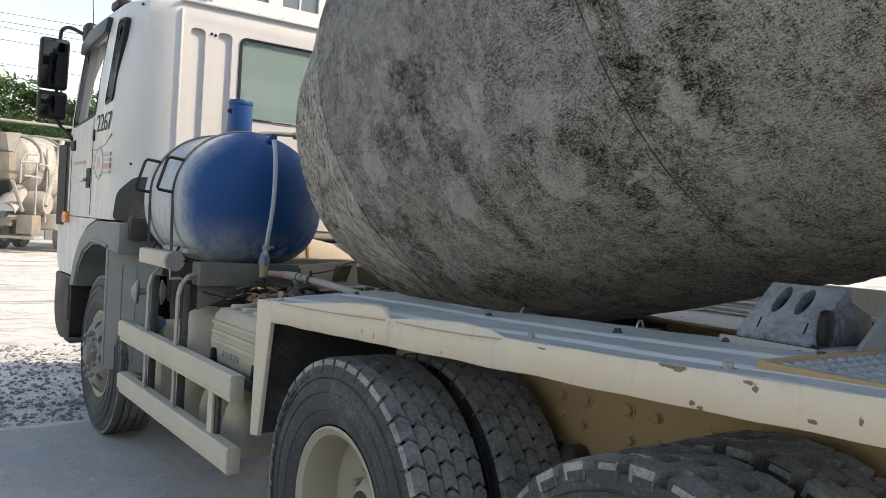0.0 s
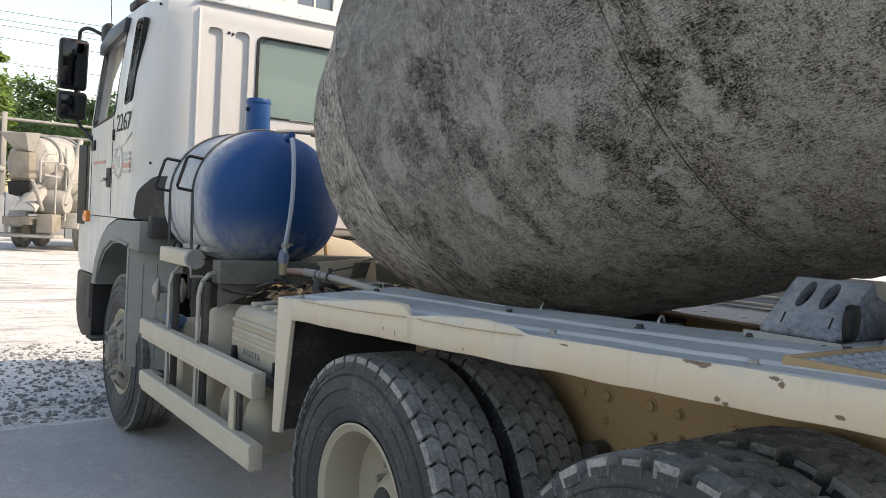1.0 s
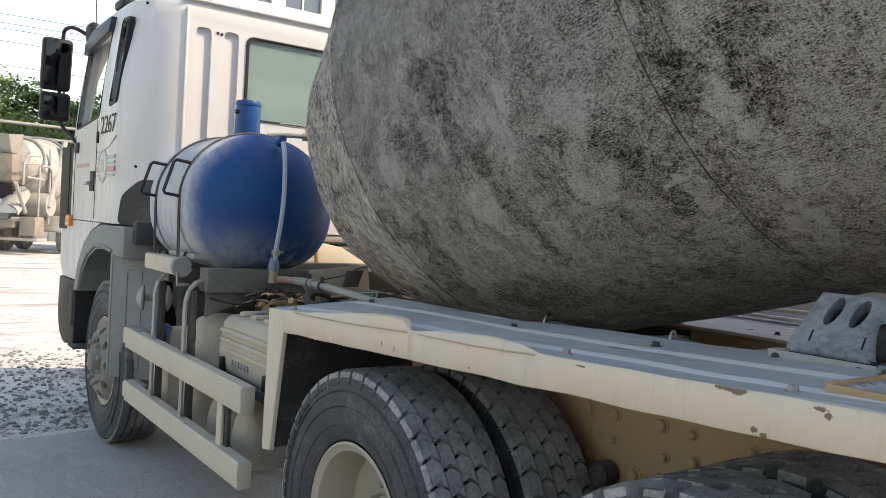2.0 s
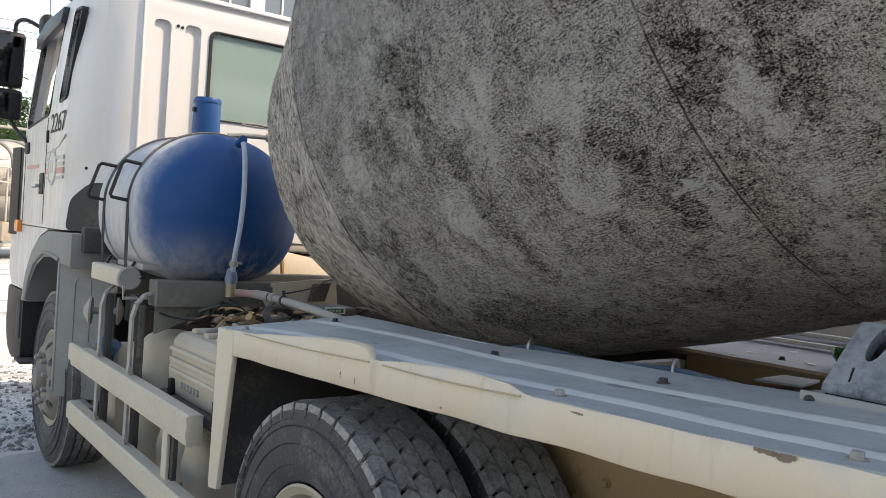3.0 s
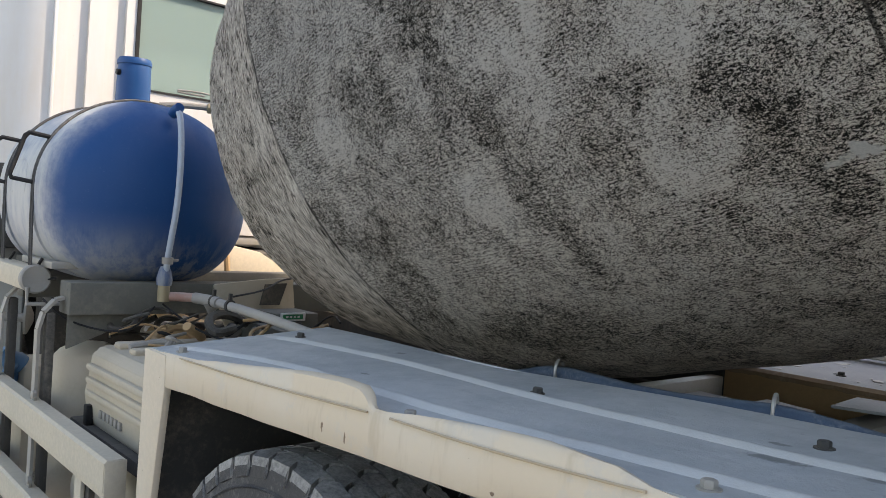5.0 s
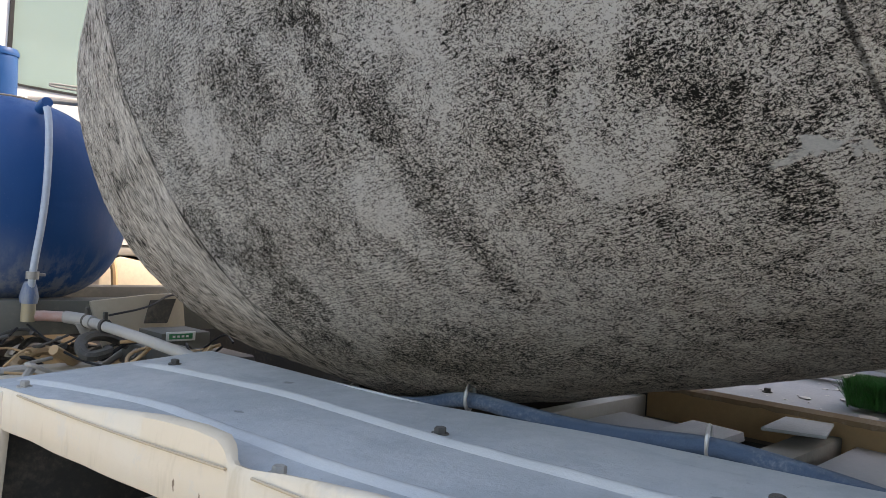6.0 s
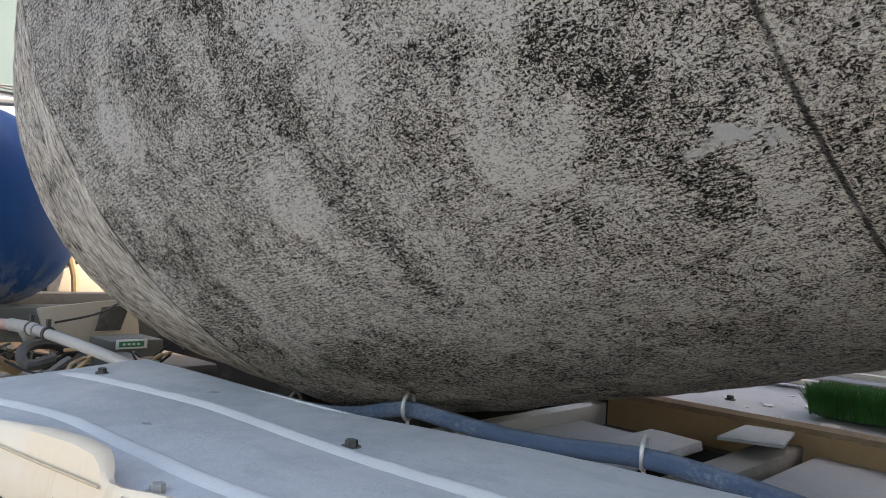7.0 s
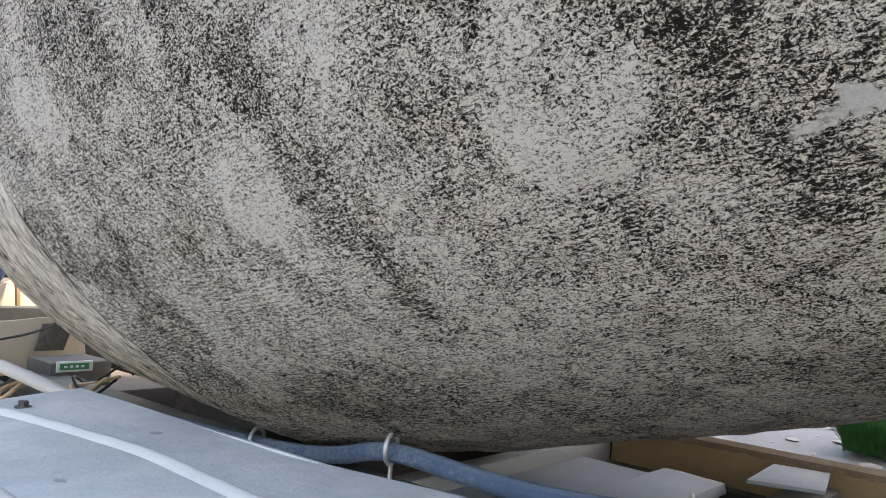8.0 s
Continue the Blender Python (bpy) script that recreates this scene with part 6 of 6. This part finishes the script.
# ---- far mixer truck ----
def build_far_truck():
    """A second mixer truck seen from behind, parked across the yard; x along it to its front, z up."""
    ft = thing("far_mixer_truck", "white concrete mixer truck seen from behind across the yard", "truck")

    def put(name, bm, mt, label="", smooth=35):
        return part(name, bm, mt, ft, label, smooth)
    # drum: its back end high, its front low
    bm = bmesh.new()
    prof = [(0.35, -0.1), (0.62, 0.0), (1.22, 1.4), (1.26, 2.6), (0.9, 3.9), (0.4, 4.1)]
    lathe(bm, prof, 40, pose(0.28, 0, 3.06, 0, 0, 0) @ pose(0, 0, 0, 0, 106, 0))
    put("drum", bm, FARDRUM, "pale streaked drum")
    for s0 in (0.45, 1.5):
        bm = bmesh.new()
        r = 0.64 + 0.41 * s0
        lathe(bm, [(r, s0 - 0.05), (r + 0.06, s0 - 0.05), (r + 0.06, s0 + 0.05), (r, s0 + 0.05)], 40, pose(0.28, 0, 3.06) @ pose(0, 0, 0, 0, 106, 0), closed=True)
        put("drum_band", bm, FARWHITE)
    # charge hopper
    bm = bmesh.new()
    top = [(-0.72, -0.42, 3.72), (0.2, -0.42, 3.80), (0.2, 0.42, 3.80), (-0.72, 0.42, 3.72)]
    bot = [(-0.15, -0.22, 3.2), (0.2, -0.22, 3.2), (0.2, 0.22, 3.2), (-0.15, 0.22, 3.2)]
    o = [[bm.verts.new(p) for p in q] for q in (top, bot)]
    i2 = [[bm.verts.new((p[0] * 0.94, p[1] * 0.94, p[2] + 0.01)) for p in q] for q in (top, bot)]
    for k in range(4):
        j = (k + 1) % 4
        bm.faces.new((o[0][k], o[0][j], o[1][j], o[1][k]))
        bm.faces.new((i2[0][k], i2[1][k], i2[1][j], i2[0][j]))
        bm.faces.new((o[0][k], i2[0][k], i2[0][j], o[0][j]))
    put("hopper", bm, FARWHITE, "cement-stained charge hopper")
    # discharge collar and stained plates
    bm = bmesh.new()
    prism(bm, [(-0.3, 3.15), (0.25, 3.15), (0.3, 2.45), (0.05, 2.1), (-0.25, 2.35)], "y", -0.32, 0.32, 0.02)
    put("discharge_box", bm, FARSTAIN, "stained discharge box")
    bm = bmesh.new()
    prism(bm, [(-0.3, 2.2), (0.2, 2.25), (0.25, 1.75), (-0.2, 1.8)], "y", -0.35, 0.35, 0.02)
    put("rubber_skirt", bm, BLACK)
    # chute: a half pipe swung to the back
    bm = bmesh.new()
    for r0, r1 in ((0.36, 0.34),):
        rows = []
        for s0 in range(9):
            t = s0 / 8
            c = Vector((0.15 - 1.0 * t, -0.35 - 0.15 * t, 1.85 - 0.62 * t))
            rows.append([[c + Vector((0.25 * r * math.sin(a), r * math.cos(a), r * 0.97 * math.sin(a))) for a in [math.pi * (0.02 + 0.96 * k / 14) for k in range(15)]] for r in (r0, r1)])
        vs = [[[bm.verts.new(p) for p in q] for q in row] for row in rows]
        for a, b in zip(vs, vs[1:]):
            for k in range(14):
                bm.faces.new((a[0][k], a[0][k + 1], b[0][k + 1], b[0][k]))
                bm.faces.new((a[1][k], b[1][k], b[1][k + 1], a[1][k + 1]))
        for e in (vs[0], vs[-1]):
            for k in range(14):
                bm.faces.new((e[0][k], e[1][k], e[1][k + 1], e[0][k + 1]))
    put("chute", bm, FARWHITE, "half-round discharge chute")
    bm = bmesh.new()
    tube(bm, [(-1.15, -0.9, 2.25), (-0.3, -0.8, 1.35)], 0.06, 10)
    put("chute_strut", bm, FARWHITE)
    # rear frame, ladder and platform rails
    for pts in ([(0.9, -0.95, 1.0), (0.9, -0.95, 3.0), (0.95, -0.9, 3.4)], [(0.2, -0.95, 1.0), (0.2, -0.95, 2.85)], [(1.75, -1.0, 3.75), (0.75, -1.0, 1.55)], [(0.2, -1.0, 2.85), (0.9, -1.0, 2.85), (1.0, -1.0, 2.2), (1.0, -1.0, 1.6)], [(-0.75, -0.9, 2.85), (0.2, -0.95, 2.9)], [(-0.7, -0.9, 2.2), (-0.7, -0.9, 3.1), (0.2, -0.95, 3.15)], [(-0.6, -0.95, 2.45), (0.5, -0.95, 2.42)]):
        bm = bmesh.new()
        tube(bm, pts, 0.035 if len(pts) > 2 or pts[0][0] != 1.75 else 0.09, 10, 1)
        put("rail_tube", bm, FARWHITE)
    bm = bmesh.new()
    lathe(bm, [(0.36, -0.5), (0.4, -0.3), (0.4, 0.3), (0.36, 0.5)], 32, pose(0.95, -0.5, 1.62, 90, 0, 0))
    put("water_tank", bm, FARWHITE)
    bm = bmesh.new()
    box(bm, -0.25, 0.35, -1.1, -0.6, 0.62, 1.22, 0.03)
    put("tool_box", bm, FARSTAIN)
    bm = bmesh.new()
    box(bm, -0.35, 6.5, -0.45, 0.45, 0.85, 1.1, 0.02)
    put("frame", bm, FARSTAIN)
    bm = bmesh.new()
    box(bm, -0.2, 0.5, -1.15, 1.15, 0.45, 0.55, 0.02)
    for y in (-0.9, -0.5, 0.5, 0.9):
        box(bm, 0.0, 0.06, y - 0.03, y + 0.03, 0.5, 0.95, 0.005)
    put("under_run_bar", bm, FARWHITE)
    bm = bmesh.new()
    prism(bm, rounded([(1.2, 0.75), (1.5, 1.27), (4.95, 1.27), (4.95, 1.17), (1.6, 1.17), (1.32, 0.72)], 0.05, 2), "y", -1.22, -0.62, 0.01)
    put("fender", bm, FARWHITE)
    bm = bmesh.new()
    prism(bm, [(1.2, 0.75), (1.5, 1.27), (4.95, 1.27), (4.95, 1.17), (1.6, 1.17), (1.32, 0.72)], "y", 0.62, 1.22, 0.01)
    put("fender", bm, FARWHITE)
    for x in (2.05, 3.35, 6.6):
        for y in (-1.05, 1.05):
            w = bmesh.new()
            lathe(w, [(0.30, -0.13), (0.36, -0.15), (0.5, -0.14), (0.53, -0.11), (0.53, 0.11), (0.5, 0.14), (0.36, 0.15), (0.30, 0.13)], 40, pose(x, y, 0.53, 90, 0, 0), closed=True)
            tyre = put("wheel", w, RUBBER)
            w = bmesh.new()
            lathe(w, [(0.30, -0.12), (0.27, -0.06), (0.16, -0.02), (0.16, 0.02), (0.27, 0.06), (0.30, 0.12)], 32, pose(x, y, 0.53, 90, 0, 0))
            part("rim", w, STEEL, tyre)
    bm = bmesh.new()
    box(bm, 5.3, 7.2, -1.2, 1.2, 0.75, 2.9, 0.1)
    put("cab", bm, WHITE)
    ft.matrix_world = pose(0.81, 23.54, 0, 0, 0, 55) @ Matrix.Scale(0.92, 4)
    return ft


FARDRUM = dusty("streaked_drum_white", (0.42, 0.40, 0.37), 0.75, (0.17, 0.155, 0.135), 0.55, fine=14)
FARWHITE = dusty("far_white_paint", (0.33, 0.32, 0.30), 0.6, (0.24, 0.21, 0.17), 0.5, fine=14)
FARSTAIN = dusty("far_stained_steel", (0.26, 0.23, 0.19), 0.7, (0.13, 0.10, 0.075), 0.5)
build_far_truck()


# ---- trees, walls, building and wires behind ----
def leaf_material(name, base):
    m = Mat(name, base, 0.55)
    oi = m.n.new("ShaderNodeNewGeometry")
    m.layer(m.ramp(oi.outputs["Random Per Island"], 0.2, 0.9, 0, 0.8), (base[0] * 2.0, base[1] * 1.7, base[2] * 1.2))
    b = m.b
    b.inputs["Transmission Weight"].default_value = 0.0
    return m.done()


def build_tree(at, height, spread, seed, name="tree", slim=1.0):
    rng = random.Random(seed)
    tr = thing(name, "leafy green tree behind the yard", "tree", at)
    bm = bmesh.new()
    tops = []
    trunk = [Vector((0, 0, -0.1)), Vector((0.1, 0, height * 0.2)), Vector((-0.05, 0.1, height * 0.45)), Vector((0.1, 0, height * 0.85))]
    def limb(pts, r0, r1):
        n = 8
        rings = []
        for i, p in enumerate(pts):
            r = r0 + (r1 - r0) * i / (len(pts) - 1)
            rings.append([bm.verts.new(p + Vector((r * math.cos(2 * math.pi * k / n), r * math.sin(2 * math.pi * k / n), 0))) for k in range(n)])
        for a, b in zip(rings, rings[1:]):
            for k in range(n):
                bm.faces.new((a[k], a[(k + 1) % n], b[(k + 1) % n], b[k]))
        bm.faces.new(rings[-1])
    limb(trunk, 0.024 * height, 0.008 * height)
    for k in range(13):
        t = rng.uniform(0.22, 0.85)
        base = trunk[1].lerp(trunk[3], t)
        a = rng.uniform(0, 6.28)
        d = Vector((math.cos(a) * slim, math.sin(a) * slim, rng.uniform(0.15, 0.8)))
        ln = spread * rng.uniform(0.5, 1.0) * (1.15 - 0.6 * t)
        p1, p2 = base + d * ln * 0.5, base + d * ln + Vector((0, 0, rng.uniform(-0.1, 0.3)))
        limb([base, p1, p2], 0.010 * height * (1 - t * 0.5), 0.003 * height)
        tops += [p1, p2, p1.lerp(p2, 0.5)]
    tops += [trunk[3], trunk[3] + Vector((0, 0, height * 0.08))]
    part("trunk", bm, BARK, tr)
    verts, faces = [], []
    for c in tops:
        for q in range(rng.randint(3, 5)):
            cc = c + Vector((rng.gauss(0, 0.14), rng.gauss(0, 0.14), rng.gauss(0, 0.11))) * spread
            rad = spread * rng.uniform(0.10, 0.20)
            for k in range(70):
                p = cc + Vector((rng.gauss(0, 1), rng.gauss(0, 1), rng.gauss(0, 0.7))) * rad * 0.62
                u = Vector((rng.gauss(0, 1), rng.gauss(0, 1), rng.gauss(0, 0.5))).normalized()
                w = u.orthogonal().normalized()
                l = rng.uniform(0.10, 0.19) * height / 8
                n = len(verts)
                verts += [p - u * l, p - w * l * 0.42, p + u * l, p + w * l * 0.42]
                faces.append((n, n + 1, n + 2, n + 3))
    me = bpy.data.meshes.new("crown")
    me.from_pydata([tuple(v) for v in verts], [], faces)
    me.materials.append(LEAF)
    o = new("crown", me)
    o.parent = tr
    return tr


BARK = dusty("bark", (0.13, 0.10, 0.07), 0.9, (0.2, 0.18, 0.15), 0.3, bump=0.004)
LEAF = leaf_material("leaf_green", (0.065, 0.12, 0.022))
for k, (x, y, h, sp, sl) in enumerate(((-6.5, 44, 9.0, 3.2, 1), (-3.0, 46, 8.2, 3.4, 1), (0.5, 45, 8.0, 3.2, 1), (4.0, 47, 8.6, 3.4, 1), (7.5, 46, 7.8, 3.2, 1), (1.0, 38, 9.0, 1.6, 0.7), (-2.5, 41, 5.0, 3.0, 1), (1.5, 42, 5.2, 3.2, 1), (5.0, 41, 5.0, 3.0, 1), (11, 47, 8.5, 3.4, 1), (-10, 46, 8.5, 3.4, 1))):
    build_tree((x, y, 0), h, sp, 20 + k, slim=sl)


def build_far_structures():
    # low concrete wall
    bm = bmesh.new()
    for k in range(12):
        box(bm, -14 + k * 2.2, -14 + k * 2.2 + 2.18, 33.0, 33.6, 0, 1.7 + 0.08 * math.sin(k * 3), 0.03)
    tagged(part("wall_north", bm, NORTHWALL), "grey weathered concrete block wall across the yard, coloured as in shade", "wall", kind="structure")
    # pipe gantry behind the trees' foot
    gantry = thing("pipe_gantry", "grey steel gantry carrying pipes before the trees", "gantry", (-3, 36, 0))
    for pts, r in (([(-9, 0, 5.0), (9, 0, 4.9)], 0.07), ([(-9, 0.3, 4.4), (9, 0.3, 4.35)], 0.07), ([(-3.5, -0.4, 5.9), (4.6, -0.4, 2.7)], 0.13)):
        bm = bmesh.new()
        tube(bm, pts, r, 10)
        part("pipe", bm, STEEL, gantry)
    for x in (-8, -2.6, 4.6, 8.5):
        bm = bmesh.new()
        box(bm, x - 0.1, x + 0.1, -0.1, 0.4, 0, 5.2, 0.02)
        part("post", bm, STEEL, gantry)
    # plant building behind the cab
    hall = thing("plant_building", "white plant building with grey windows behind the cab", "building", (19, 33, 0))
    bm = bmesh.new()
    box(bm, -9, 12, 0, 12, 0, 15, 0.05)
    wins = [(-8.2 + 2.6 * i, 1.6 + 3.3 * j) for i in range(8) for j in range(4)]
    bm = carve(bm, [box(bmesh.new(), x, x + 1.9, -0.5, 0.25, z, z + 1.9, 0) for x, z in wins])
    part("wall", bm, WHITEP, hall)
    for x, z in wins:
        bm = bmesh.new()
        box(bm, x + 0.04, x + 1.86, 0.16, 0.2, z + 0.04, z + 1.86, 0)
        w = part("window", bm, PANE, hall)
        bm = bmesh.new()
        box(bm, x + 0.9, x + 1.0, 0.10, 0.16, z, z + 1.9, 0.01)
        part("window_bar", bm, WHITEP, w)
    bm = bmesh.new()
    box(bm, -9.3, 12.3, -0.3, 12.3, 15.0, 15.3, 0.03)
    part("roof", bm, STEEL, hall)
    # unseen tall plain wall, added to keep sun off the truck's right side
    bm = bmesh.new()
    box(bm, 6.0, 6.4, -20.0, -3.4, 0, 9.2, 0.02)
    tagged(part("sun_block_wall_east", bm, FARWALL), "tall plain concrete wall, unseen, added to shade the truck's right side", "wall", kind="structure")
    # unseen plain wall added behind, for mirrors and rear window to reflect
    bm = bmesh.new()
    box(bm, -40, 5.9, -24.4, -24.0, 0, 5.0, 0.02)
    tagged(part("added_wall_south", bm, DARKWALL), "plain grey wall, unseen, added behind for the glass to reflect", "wall", kind="structure")
    # overhead wires
    wires = thing("overhead_wires", "thin black overhead wires crossing the sky", "wires", (0, 40, 0))
    for z, dz in ((10.2, 0.15), (9.8, 0.1), (9.55, 0.0), (9.0, -0.2), (11.8, 0.5), (7.9, -0.3)):
        bm = bmesh.new()
        tube(bm, [(x, 0, z + dz * x / 20 + 0.0012 * x * x) for x in range(-40, 41, 5)], 0.010, 6)
        part("wire", bm, BLACK, wires)
    for x in (-38, 38):
        bm = bmesh.new()
        lathe(bm, [(0.18, 0), (0.12, 13)], 14, Matrix.Translation((x, 0, 0)))
        part("pole", bm, FARWALL, wires)


DARKWALL = dusty("added_wall_grey", (0.26, 0.25, 0.235), 0.9, (0.35, 0.33, 0.30), 0.3)
# darker, bluer concrete: the far wall's shade put into its colour
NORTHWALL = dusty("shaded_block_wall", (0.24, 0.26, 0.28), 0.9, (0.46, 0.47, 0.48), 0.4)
PANE = plain("grey_pane", (0.10, 0.13, 0.16), 0.12)
FARWALL = dusty("weathered_concrete", (0.36, 0.36, 0.36), 0.9, (0.5, 0.49, 0.47), 0.4)
build_far_structures()


# ---- what is glimpsed under the tank, beyond the frame ----
def build_right_ladder():
    bm = bmesh.new()
    tube(bm, [(0.95, 2.0, 1.1), (0.95, 1.5, 1.75)], 0.018, 8)
    lad = part("access_ladder", bm, TAN, truck, "yellowish tubular ladder beyond the frame")
    bm = bmesh.new()
    prism(bm, [(-0.22, 1.17), (0.34, 1.17), (0.30, 1.25), (0.10, 1.36), (-0.06, 1.39), (-0.20, 1.33)], "y", 1.925, 1.945, 0.004)
    part("cover_plate", bm, BEIGE, truck, "cream cover plate behind the frame")
    bm = bmesh.new()
    tube(bm, [(-0.12, 1.86, 1.12), (-0.115, 1.86, 1.30), (-0.13, 1.9, 1.42)], 0.016, 8, 1)
    part("rung", bm, TAN, lad)
    for pts in ([(0.70, 2.0, 1.1), (0.70, 1.5, 1.75)], [(0.5, 1.9, 1.0), (0.5, 1.9, 1.6)], [(0.70, 1.85, 1.3), (0.95, 1.85, 1.3)], [(0.70, 1.7, 1.5), (0.95, 1.7, 1.5)], [(0.3, 1.95, 1.52), (1.1, 1.95, 1.52)]):
        bm = bmesh.new()
        tube(bm, pts, 0.016, 8)
        part("rung", bm, TAN, lad)


build_right_ladder()
